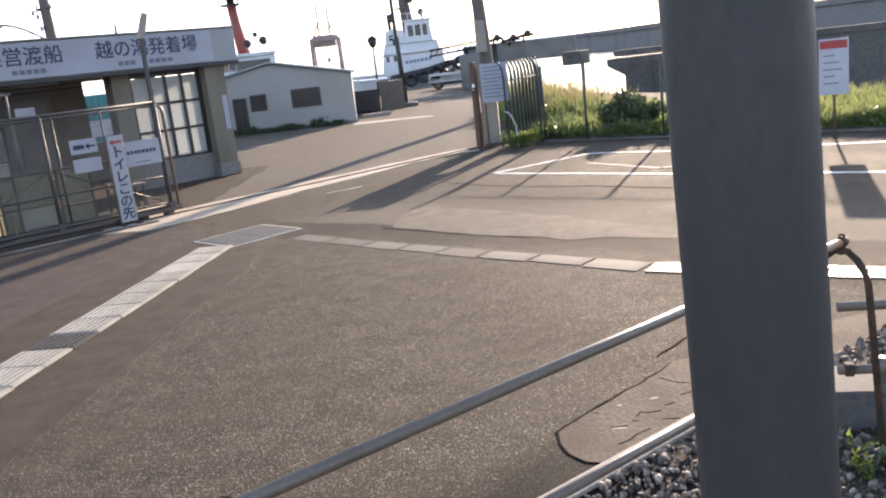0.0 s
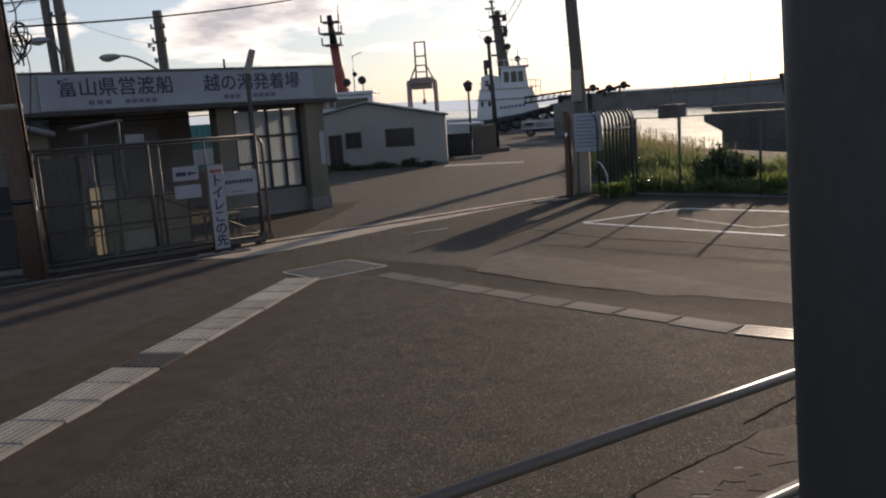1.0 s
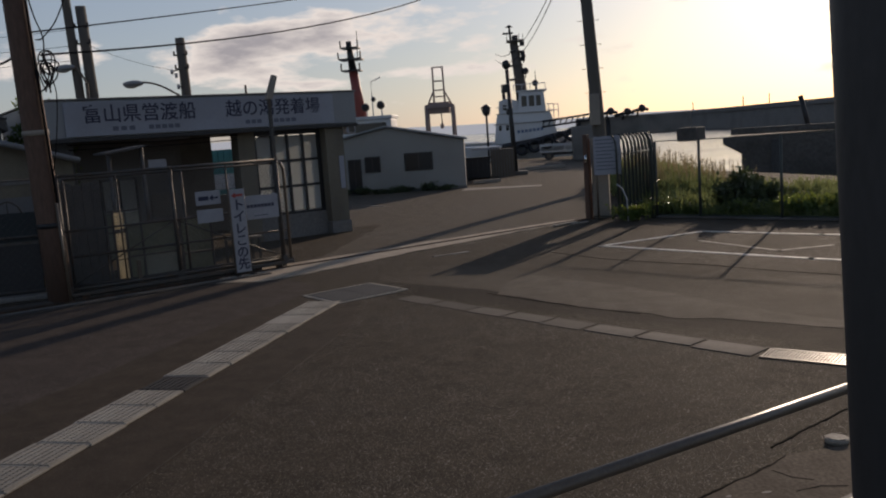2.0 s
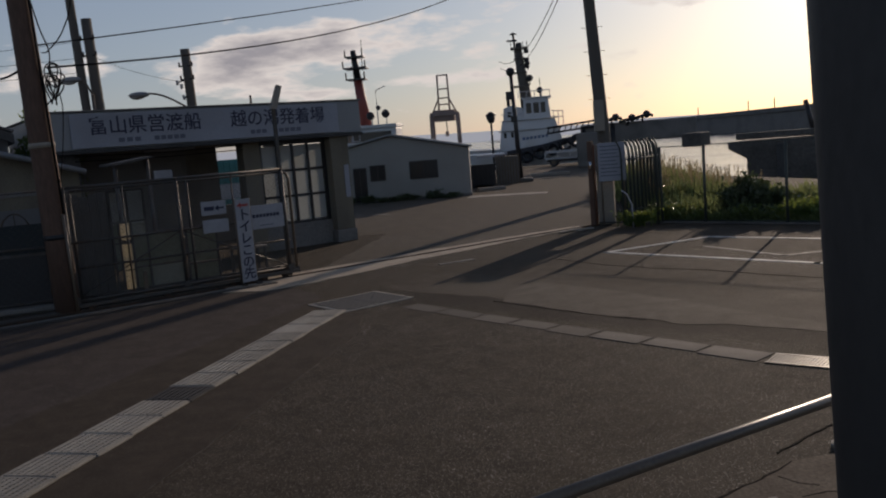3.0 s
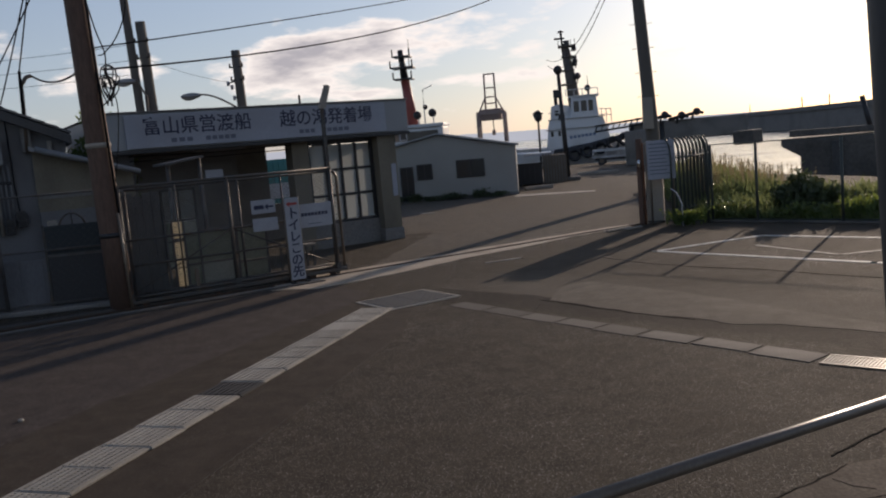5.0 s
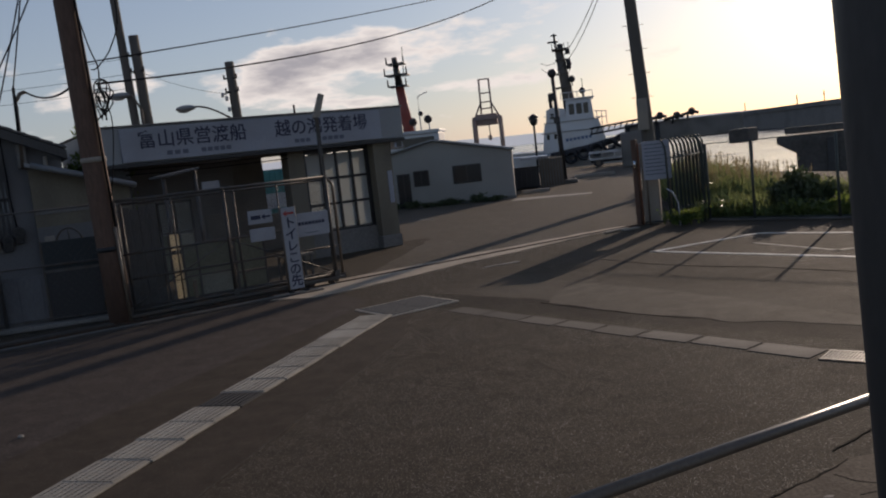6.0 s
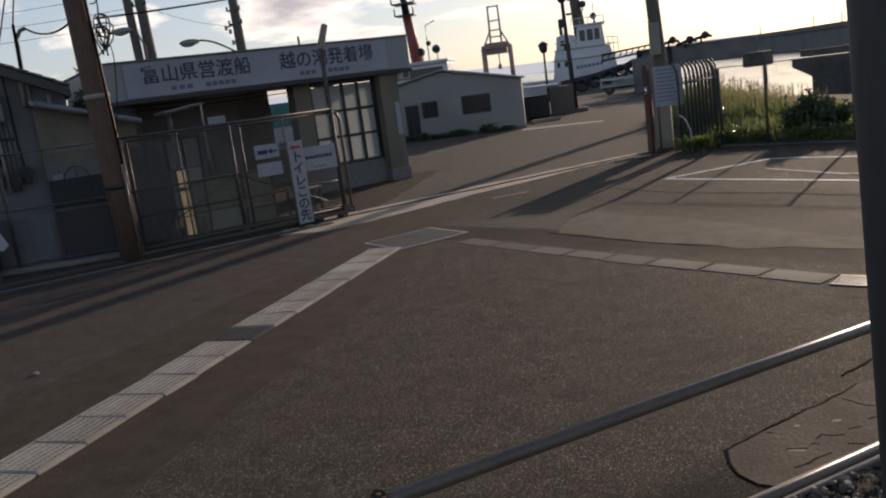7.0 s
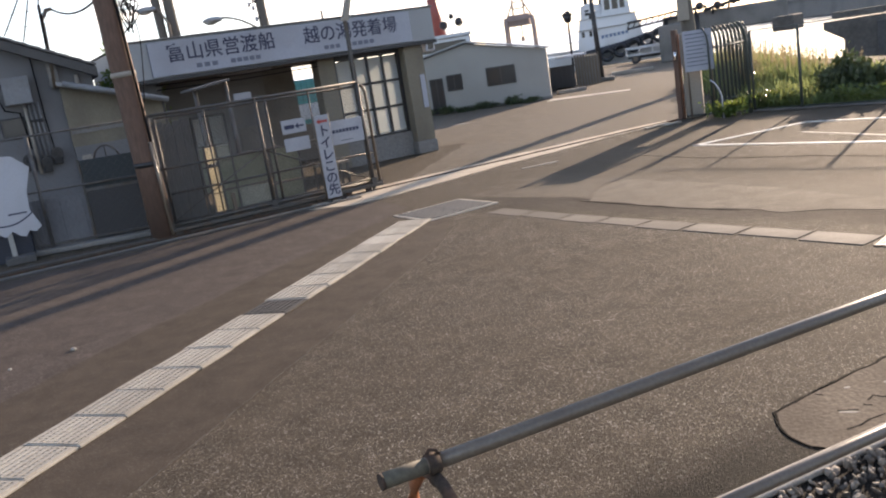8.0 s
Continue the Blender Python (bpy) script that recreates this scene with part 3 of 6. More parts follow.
sheet("gate_apron", [(-5.2, 13.9), (-4.37, 13.8), (-3.74, 14.35), (-3.05, 15.15), (-2.05, 16.5), (-1.1, 17.45), (0.01, 18.82), (1.35, 20.0), (1.25, 20.5), (0.02, 19.55), (-1.2, 18.55), (-2.23, 17.7), (-2.8, 17.05), (-3.6, 16.45), (-4.4, 15.75), (-5.4, 14.9)], 0, 0.012, TRACK_TAN,
      "tan concrete apron under the sliding gate's track", "apron", ragged=0.07, step=0.15)

for x, y, l, turn in ((0.75, 19.2, 0.75, 47), (1.15, 19.35, 0.5, 40)):
    bm = bmesh.new()
    box(bm, 0, -0.05, 0.012, l, 0.05, 0.045, bevel=0.008)
    solid("rail_stop", bm, CONCRETE, "short pale concrete stop beside the gate track", "rail stop", group="rail stops", m=pose(x, y, 0, 0, 0, turn))

# parking bay painted on the forecourt
def stroke(bm, pts, w=0.1, z=0.008):
    for a, b in zip(pts, pts[1:]):
        d = Vector((b[0] - a[0], b[1] - a[1])).normalized() * w / 2
        prism(bm, [(a[0] - d.y - d.x, a[1] + d.x - d.y), (a[0] + d.y - d.x, a[1] - d.x - d.y), (b[0] + d.y + d.x, b[1] - d.x + d.y), (b[0] - d.y + d.x, b[1] + d.x + d.y)], 0, z)


bm = bmesh.new()
stroke(bm, [(1.45, 15.7), (4.29, 13.02), (7.4, 10.5)])
stroke(bm, [(1.45, 15.7), (3.54, 16.9)])
stroke(bm, [(3.54, 16.9), (5.3, 15.5), (9.6, 12.9)])
solid("bay_marking", bm, PAINT_WHITE, "worn white painted outline of a parking bay", "road marking", kind="structure")
bm = bmesh.new()
stroke(bm, [(3.2, 15.6), (4.1, 13.95), (5.0, 14.2)], 0.09, 0.006)
solid("faded_marking", bm, PAINT_FADED, "faded white zigzag paint inside the bay", "road marking", kind="structure")
bm = bmesh.new()
stroke(bm, [(-1.6, 15.6), (-1.05, 15.95)], 0.1, 0.01)
solid("stop_marking", bm, PAINT_FADED, "short scuffed pale mark before the gate", "road marking", kind="structure")

# cracked concrete slab and ballast edge beside the railing
sheet("cracked_slab", [(0.68, 4.61), (1.62, 5.46), (3.4, 6.0), (3.6, 5.0), (2.2, 4.55), (1.0, 4.12), (0.87, 4.14), (0.75, 4.19), (0.68, 4.31), (0.66, 4.45)], 0, 0.004, SLAB,
      "cracked patch of worn concrete beside the railing", "concrete slab", ragged=0.02, step=0.07)
def crack(label, paths, w, mat, z=0.0055):
    bm = bmesh.new()
    for path in paths:
        pts = [path[0]]
        for a, b in zip(path, path[1:]):
            k = max(1, int(math.dist(a, b) / 0.05))
            for j in range(1, k + 1):
                x, y = along(a, b, j / k)
                pts.append((x + 0.014 * noise.noise((x * 19, y * 19, 1)), y + 0.014 * noise.noise((x * 19, y * 19, 5))))
        for k, (a, b) in enumerate(zip(pts, pts[1:])):
            stroke(bm, [a, b], w * (0.55 + 0.9 * abs(noise.noise((a[0] * 9, a[1] * 9, 2)))), z)
    solid("slab_crack", bm, mat, label, "crack", kind="structure")


CRACK = material("dirt-filled crack", (0.012, 0.0105, 0.009), 0.95, vary=0.3, bump=0.2, spec=0.05)
crack("open dark joint along the concrete patch", [[(0.67, 4.6), (0.92, 4.84), (1.12, 5.01), (1.38, 5.22), (1.6, 5.44)], [(1.56, 5.6), (1.84, 5.88), (2.3, 6.3)],
      [(0.66, 4.6), (0.655, 4.45), (0.68, 4.31), (0.75, 4.19), (0.87, 4.14)]], 0.018, CRACK)
crack("short curved cracks in the concrete patch", [[(1.16, 4.68), (1.2, 4.73), (1.24, 4.71), (1.31, 4.71)], [(0.97, 4.35), (1.05, 4.39), (1.1, 4.45), (1.19, 4.49)], [(0.98, 4.57), (1.07, 4.555)], [(1.36, 4.78), (1.43, 4.8)],
      [(1.12, 4.62), (1.15, 4.62)], [(1.3, 4.6), (1.38, 4.58)], [(1.45, 5.21), (1.53, 5.1), (1.64, 5.05)], [(0.92, 4.8), (0.95, 4.78)], [(1.5, 4.9), (1.66, 4.96), (1.8, 4.95)], [(1.6, 4.7), (1.75, 4.78)]], 0.011, CRACK)
crack("thin dark seam beside the resurfaced strip", [[(-3.2, 2.0), (-2.98, 3.6), (-2.84, 4.64), (-2.6, 6.4), (-2.36, 8.17), (-2.2, 9.5)]], 0.008, EDGING)
crack("thin dark seam across the forecourt asphalt", [[(0.5, 15.3), (1.2, 14.3), (1.9, 13.6), (2.75, 13.0), (3.4, 12.3), (4.4, 11.4)], [(-0.5, 11.62), (0.1, 10.98), (0.7, 10.38), (1.3, 9.86)]], 0.02, ASPHALT_DARK)
for x, y, sx, sy, turn in ((1.03, 4.545, 0.05, 0.012, -8), (1.1, 4.86, 0.02, 0.012, 30), (1.33, 4.9, 0.03, 0.014, 10)):
    bm = bmesh.new()
    prism(bm, [(sx * math.cos(k * 0.9) * (1 + 0.2 * math.sin(k * 5)), sy * math.sin(k * 0.9)) for k in range(7)], 0, 0.0052)
    solid("spalled_chip", bm, CONCRETE, "pale fresh spall in the concrete patch", "spall", kind="structure", m=pose(x, y, 0, 0, 0, turn))
bm = bmesh.new()
tube(bm, [(2.0, 5.66, 0), (2.0, 5.66, 0.03)], 0.075, 20)
tube(bm, [(2.0, 5.66, 0.03), (2.0, 5.66, 0.036)], 0.06, 20)
solid("valve_cover", bm, CONCRETE_COVER, "small round pale valve cover set in the ground", "valve cover")
M = pose(-0.6, 2.95, 0, 0, 0, 35.5)
bm = bmesh.new()
box(bm, -3, 0.0, 0, 3.6, 0.13, 0.03, bevel=0.01)
solid("ballast_kerb", bm, CONCRETE, "narrow concrete edging along the ballast", "kerb", kind="structure", m=M)


for x, y, r in ((-5.22, 7.02, 0.03), (-5.6, 6.6, 0.018)):
    bm = bmesh.new()
    bmesh.ops.create_icosphere(bm, subdivisions=2, radius=r)
    for v in bm.verts:
        v.co *= 1 + 0.25 * noise.noise(v.co * 18)
        v.co.z = v.co.z * 0.6 + r * 0.5
    solid("loose_stone", bm, CONCRETE_COVER, "pale loose stone lying on the asphalt", "stone", group="stones", m=pose(x, y, 0))


def ballast():
    """Loose broken stone on the tram side of the edging."""
    random.seed(11)
    verts, faces = [], []
    shape = bmesh.new()
    bmesh.ops.create_icosphere(shape, subdivisions=1, radius=1)
    base = [v.co.copy() for v in shape.verts]
    tri = [[v.index for v in f.verts] for f in shape.faces]
    shape.free()
    turn = pose(-0.6, 2.95, 0, 0, 0, 35.5)
    for i in range(9000):
        x, y = random.uniform(-0.5, 5.0), -random.random() * 2.1 - 0.02
        r = random.uniform(0.008, 0.024) if random.random() < 0.68 else random.uniform(0.024, 0.034)
        rot = Euler((random.random() * 6, random.random() * 6, random.random() * 6)).to_matrix()
        sc = Vector((random.uniform(0.8, 1.4), random.uniform(0.6, 1.0), random.uniform(0.35, 0.7)))
        c = turn @ Vector((x, y, random.uniform(0.0, 0.03)))
        k = len(verts)
        for v in base:
            w = rot @ (Vector((v.x * sc.x, v.y * sc.y, v.z * sc.z)) * r * random.uniform(0.6, 1.3))
            verts.append(c + w)
        faces += [[k + q for q in f] for f in tri]
    me = bpy.data.meshes.new("ballast")
    me.from_pydata(verts, [], faces)
    me.materials.append(STONE)
    tagged(new("ballast", me), "loose grey broken-stone ballast beside the edging", "gravel", kind="stuff")


ballast()

# ---- near pole and tube railing ----
bm = bmesh.new()
tube(bm, [(0.025, -0.03, 0.0), (0, 0, 1.0), (-0.05, 0.06, 3.0), (-0.1, 0.12, 4.6)], 0.071, 48)
pole = thing("steel_pole", pose(0.382, 0.801, 0), "grey painted round steel pole with small scuffs", "pole")
part("shaft", bm, GREY_PAINT, pole)
bm = bmesh.new()
tube(bm, [(0.03, -0.035, 0.0), (0.03, -0.035, 0.02)], 0.13, 32)
part("base_plate", bm, GREY_PAINT, pole)


def hoop(parent, x, first, half=0.2, base=-0.24):
    """A bent round-bar stand astride the tubes."""
    drop = -0.02 + 0.014 * x / 3.22
    pts = [(x, -base, 0)]
    for k in range(9):
        a = math.pi * k / 8
        pts.append((x, math.copysign(half, -base) * math.cos(a) * (1 - 0.25 * math.sin(a)), 0.95 + drop + 0.15 * math.sin(a)))
    pts.append((x, base, 0))
    stand = tubes("stand", RUST_DARK, parent, 0.017, pts[4:], label="rust-covered bent steel stand")
    tubes("painted_leg", first, stand, 0.0175, pts[:5], label="leg with orange rust on old red paint" if first is RUST_ORANGE else "dark rusty leg")
    bm = bmesh.new()
    tube(bm, [(x - 0.016, 0, 1.134 + drop), (x + 0.016, 0, 1.134 + drop)], 0.028, 20)
    tube(bm, [(x - 0.012, 0.004, 1.16 + drop), (x - 0.004, 0.004, 1.172 + drop), (x + 0.012, -0.004, 1.17 + drop), (x + 0.018, -0.008, 1.158 + drop)], 0.006, 8)
    box(bm, x - 0.014, -0.018, 1.075 + drop, x + 0.014, 0.018, 1.11 + drop, bevel=0.006)
    part("clamp", bm, RUST_DARK, stand, "small dark rusty clamp")


railing = thing("tube_railing", pose(-0.575, 2.06, 0, 0, 0, 35.5), "scaffold-tube railing on rusty bent stands", "railing", group="tube railings")
top = tubes("upper_tube", GALV, railing, 0.0208, [(-0.13, 0, 1.114), (3.22, 0, 1.128)], seg=24)
bm = bmesh.new()
tube(bm, [(-0.14, 0, 1.114), (-0.02, 0, 1.1145)], 0.0211, 24)
part("tube_end", bm, MOSSY, top, "grimy olive-stained tube end")
bm = bmesh.new()
tube(bm, [(-0.147, 0, 1.1139), (-0.139, 0, 1.114)], 0.0218, 24)
part("tube_lip", bm, RUST_DARK, top, "rusted cut lip")
tubes("lower_tube", GALV, railing, 0.0208, [(-0.1, -0.022, 0.662), (3.0, -0.022, 0.662)], seg=20)
for x in (0.0, 3.18):
    hoop(railing, x, *((RUST_ORANGE,) if x == 0 else (RUST_DARK, 0.13, 0.21)))
railing2 = thing("tube_railing", pose(2.2, 4.28, 0, 0, 0, -14), "pale scaffold-tube railing on a low concrete footing", "railing", group="tube railings")
tubes("upper_tube", GALV, railing2, 0.026, [(-0.02, 0, 0.67), (2.4, 0, 0.7)], seg=16)
tubes("lower_tube", GALV, railing2, 0.026, [(-0.02, 0, 0.31), (2.4, 0, 0.33)], seg=16)
boxes("clamp", RUST_DARK, railing2, (0.01, -0.034, 0.28, 0.06, 0.034, 0.35), bevel=0.01)
tubes("post", GALV, railing2, 0.026, [(0.22, 0.05, 0.2), (0.22, 0.05, 0.36)], seg=12)
tubes("post", GALV, railing2, 0.026, [(1.9, 0.05, 0.2), (1.9, 0.05, 0.75)], seg=12)
bm = bmesh.new()
box(bm, -0.06, -0.1, 0, 2.8, 0.3, 0.22, bevel=0.015)
solid("footing", bm, DARK_FACE, "low dark-faced concrete footing under the railing", "footing", m=pose(2.2, 4.28, 0, 0, 0, -14))

# ---- ferry terminal ----
TERM = pose(-9.41, 16.53, 0, 0, 0, U)


def bars(name, mat, parent, y, *spans, label=""):
    """Rows of unreadable lettering as plain bars on a face at depth y: x0, z0, x1, z1."""
    bm = bmesh.new()
    for x0, z0, x1, z1 in spans:
        box(bm, x0, y - 0.004, z0, x1, y, z1)
    return part(name, bm, mat, parent, label)


def each_bar(name, mat, parent, y, *spans):
    for s in spans:
        bars(name, mat, parent, y, s)


def terminal():
    t = thing("ferry_terminal", TERM, "low flat-roofed ferry terminal with a long white lettered sign", "terminal building")
    boxes("roof", FASCIA, t, (0, 0, 2.68, 7.25, 4.8, 3.45), bevel=0.02)
    boxes("roof_edge", CONCRETE_DARK, t, (-0.03, -0.03, 3.45, 7.28, 4.83, 3.49), bevel=0.01)
    boxes("ceiling", CONCRETE_DARK, t, (0.1, 0.1, 2.62, 7.1, 4.7, 2.676))
    sign = boxes("sign_panel", SIGN_GREY, t, (0.42, -0.05, 2.71, 6.6, -0.003, 3.41), bevel=0.008, label="pale sign panel with dark blue characters")
    writing("lettering", "富山県営渡船", 0.40, INK, sign, pose(1.97, -0.054, 3.13, 90), 1.0)
    writing("lettering", "越の潟発着場", 0.40, INK, sign, pose(5.04, -0.054, 3.13, 90), 1.0)
    each_bar("small_lettering", INK_FAINT, sign, -0.051, *[(1.35 + i * 0.17, 2.8, 1.47 + i * 0.17, 2.89) for i in range(3)], *[(2.1 + i * 0.14, 2.8, 2.21 + i * 0.14, 2.89) for i in range(5)],
         *[(4.3 + i * 0.14, 2.8, 4.41 + i * 0.14, 2.89) for i in range(3)], *[(5.0 + i * 0.15, 2.8, 5.12 + i * 0.15, 2.89) for i in range(4)])
    boxes("pillar", PLASTER_WARM, t, (6.38, 0.08, 0.3, 6.88, 0.55, 2.62), bevel=0.015)
    boxes("plinth", CONCRETE_DARK, t, (6.36, 0.05, 0, 6.91, 0.57, 0.3), bevel=0.015)
    boxes("pillar", PLASTER_WARM, t, (4.2, 0.3, 0, 4.62, 0.72, 2.62), bevel=0.015)
    # this pillar's dark material stands in for the terminal's deep inner shade
    boxes("pillar", DARK_FACE, t, (0.15, 0.3, 0, 0.6, 0.75, 2.62), bevel=0.015)
    boxes("notice", SIGN_GREY, t, (6.7, 0.06, 1.1, 6.83, 0.076, 1.9), label="narrow white notice on the pillar")
    boxes("sill_wall", CONCRETE_DARK, t, (4.62, 0.32, 0, 6.38, 0.52, 0.58))
    win = boxes("window_frame", DARK_METAL, t, (4.62, 0.37, 0.58, 6.38, 0.45, 0.64), (4.62, 0.37, 2.5, 6.38, 0.45, 2.62), (4.62, 0.37, 0.64, 4.68, 0.45, 2.5), (6.3, 0.37, 0.64, 6.38, 0.45, 2.5), label="dark-framed window of twelve panes")
    each_box("mullion", DARK_METAL, win, *[(4.68 + 0.405 * i - 0.03, 0.37, 0.64, 4.68 + 0.405 * i + 0.03, 0.45, 2.5) for i in (1, 2, 3)])
    each_box("transom", DARK_METAL, win, *[(4.68, 0.375, 0.64 + 0.62 * i - 0.03, 6.3, 0.445, 0.64 + 0.62 * i + 0.03) for i in (1, 2)])
    for i in range(4):
        for j in range(3):
            bm = bmesh.new()
            box(bm, 4.68 + 0.405 * i + 0.02, 0.405, 0.64 + 0.62 * j + 0.02, 4.68 + 0.405 * (i + 1) - 0.02, 0.413, 0.64 + 0.62 * (j + 1) - 0.02)
            part("pane", bm, GLASS_FROST, win)
    boxes("back_wall", CONCRETE_DARK, t, (0, 4.5, 0, 5.15, 4.68, 2.62), (6.65, 4.5, 0, 7.2, 4.68, 2.62), (5.15, 4.5, 0, 6.65, 4.68, 1.0))
    boxes("side_wall", PLASTER, t, (0, 0.3, 0, 0.14, 4.5, 2.62))
    boxes("partition", PLASTER, t, (0.3, 2.4, 0, 3.55, 2.5, 2.62))
    door = boxes("glass_door", DARK_METAL, t, (1.55, 2.34, 0, 1.6, 2.39, 1.75), (2.35, 2.34, 0, 2.4, 2.39, 1.75), (1.55, 2.34, 1.7, 2.4, 2.39, 1.75), (1.95, 2.34, 0, 2.0, 2.39, 1.75), (1.6, 2.34, 0.85, 2.35, 2.39, 0.9),
                 label="dark-framed glazed door")
    for x in (1.6, 2.0):
        for z in (0.05, 0.9):
            boxes("pane", GLASS_FROST, door, (x, 2.36, z, x + 0.35, 2.368, z + 0.8))
    tubes("vent_pipe", DARK_METAL, t, 0.03, [(5.35, 2.2, 3.45), (5.35, 2.2, 3.85)])
    bench = boxes("bench_top", PLASTER_WARM, t, (2.6, 2.0, 0.42, 3.5, 2.36, 0.46), bevel=0.01, label="pale waiting bench")
    each_box("bench_leg", DARK_METAL, bench, (2.7, 2.05, 0, 2.74, 2.3, 0.42), (3.36, 2.05, 0, 3.4, 2.3, 0.42))
    boxes("hanging_sign", SIGN_DULL, t, (2.1, 0.3, 1.96, 2.5, 0.33, 2.14), label="small white hanging sign")
    for x0, z0, x1, z1, m in ((0.7, 1.2, 1.3, 1.95, CONCRETE_DARK), (2.62, 1.5, 3.4, 2.3, PLASTER), (2.7, 0.75, 3.3, 1.3, CONCRETE_DARK)):
        boxes("notice_board", m, t, (x0, 2.37, z0, x1, 2.398, z1), bevel=0.008, label="dull notice board on the inner wall")
    for z in (2.46, 2.56):
        tubes("cable_run", CABLE, t, 0.012, [(0.5, 0.26, z), (2.4, 0.24, z - 0.03), (4.2, 0.26, z)], seg=6)
    boxes("strip_light", SIGN_DULL, t, (2.2, 1.2, 2.56, 3.4, 1.34, 2.618), bevel=0.01, label="unlit strip light")
    boxes("under_sign_strip", DARK_METAL, t, (0.0, -0.06, 2.6, 7.25, -0.004, 2.68), bevel=0.01, label="dark strip below the sign panel")
    lamp = boxes("floodlight", SIGN_WHITE, t, (6.95, -0.02, 2.42, 7.2, 0.2, 2.66), bevel=0.03, label="white wall floodlight under the roof's end")
    boxes("floodlight_lens", DARK_GLASS, lamp, (7.0, -0.035, 2.46, 7.15, -0.022, 2.6))
    return t


terminal()

# awning and meter boards between the terminal and the house
def glazed_screen():
    sc = thing("glazed_screen", pose(-7.29, 12.84, 0, 0, 0, U) @ pose(0, 0.8, 0), "low glazed screen of dusty panes behind the gate", "screen")
    cols = (0.95, 1.06, 1.27, 1.53, 2.12, 2.22, 2.78)
    fr = boxes("sill", STEEL_OLD, sc, (0.93, -0.02, 0.0, 2.82, 0.02, 0.07))
    each_box("head_rail", STEEL_OLD, sc, (0.93, -0.02, 1.3, 1.56, 0.02, 1.33), (1.5, -0.02, 1.06, 2.82, 0.02, 1.1))
    for k, x in enumerate(cols):
        boxes("mullion", STEEL_OLD, fr, (x - 0.014, -0.018, 0.07, x + 0.014, 0.018, 1.3 if k < 4 else 1.06))
    for a, b, c in ((0.95, 1.27, 0.95), (1.27, 2.12, 0.5), (2.22, 2.78, 0.42)):
        boxes("transom", STEEL_OLD, fr, (a, -0.016, c - 0.014, b, 0.016, c + 0.014))
    for x0, z0, x1, z1, m in ((1.08, 1.0, 1.25, 1.29, PANE_LIT), (1.08, 0.48, 1.25, 0.93, PANE_LIT), (1.08, 0.08, 1.25, 0.46, PANE_LIT), (1.29, 0.52, 1.51, 1.04, PANE_GREY), (1.29, 0.98, 1.51, 1.28, PANE_DIM),
                              (1.55, 0.52, 2.1, 1.05, PANE_GREY), (1.29, 0.08, 1.51, 0.48, PANE_GREY), (1.55, 0.08, 2.1, 0.48, PANE_DIM), (2.24, 0.45, 2.76, 1.05, PANE_GREY), (2.24, 0.08, 2.76, 0.4, PANE_GREY), (0.97, 0.48, 1.04, 1.29, PANE_GREY)):
        boxes("pane", m, fr, (x0, -0.005, z0, x1, 0.005, z1))
    boxes("crossbar", STEEL_OLD, fr, (1.08, -0.014, 0.462, 1.25, 0.014, 0.478))
    # dark backing added to darken the space behind the gate's left end
    bd = thing("hoarding", pose(-7.29, 12.84, 0, 0, 0, U) @ pose(0, 0.82, 0), "dark board backing added behind the gate", "hoarding")
    for k in range(6):
        boxes("board", DARK_FACE, bd, (0.02 + k * 0.15, -0.012 + 0.004 * (k % 2), 0.02, 0.162 + k * 0.15, 0.012, 1.82 + 0.02 * (k % 3)), bevel=0.004)
    each_box("batten", DARK_FACE, bd, (0.02, 0.012, 0.4, 0.92, 0.05, 0.48), (0.02, 0.012, 1.4, 0.92, 0.05, 1.48))
    tb = thing("low_table", pose(-7.29, 12.84, 0, 0, 0, U) @ pose(3.05, 0.75, 0), "low pale-topped table behind the gate", "table")
    boxes("top", CONCRETE, tb, (0, -0.2, 0.56, 0.62, 0.25, 0.6), bevel=0.01)
    each_box("leg", STEEL_OLD, tb, (0.03, -0.17, 0, 0.07, -0.13, 0.56), (0.55, -0.17, 0, 0.59, -0.13, 0.56), (0.03, 0.18, 0, 0.07, 0.22, 0.56), (0.55, 0.18, 0, 0.59, 0.22, 0.56))


glazed_screen()
aw = thing("awning", pose(-7.9, 15.0, 0, 0, 0, U), "small lean-to awning with a pale edge on steel posts", "awning")
bm = bmesh.new()
prism(bm, [(0.4, 2.3), (0.4, 2.34), (1.15, 2.44), (1.15, 2.4)], -0.2, 0.7, pose(0, 0, 0, 90, 0, 0) @ Matrix.Diagonal((1, 1, -1, 1)))
part("sheet", bm, STEEL_OLD, aw)
tubes("post", STEEL_OLD, aw, 0.04, [(1.1, 0.0, 0), (1.1, 0.0, 2.42)])
tubes("post", STEEL_OLD, aw, 0.04, [(0.5, 0.0, 0), (0.5, 0.0, 2.3)])

# teal store and white sheeting seen through the terminal
store = thing("storage_container", TERM @ pose(6.2, 9.0, 0), "teal steel storage container behind the terminal", "container")
boxes("body", TEAL, store, (0, 0, 0.1, 2.6, 2.2, 2.27), bevel=0.01)
each_box("rib", TEAL, store, *[(0.05 + i * 0.2, -0.03, 0.2, 0.13 + i * 0.2, 0, 2.2) for i in range(13)], bevel=0.01)
boxes("sheeting", TARP, store, (0.1, -0.06, 0.95, 1.6, -0.035, 1.46), label="white sheeting tied on its side")
each_box("skid", DARK_METAL, store, (0, 0.1, 0, 2.6, 0.3, 0.1), (0, 1.9, 0, 2.6, 2.1, 0.1))


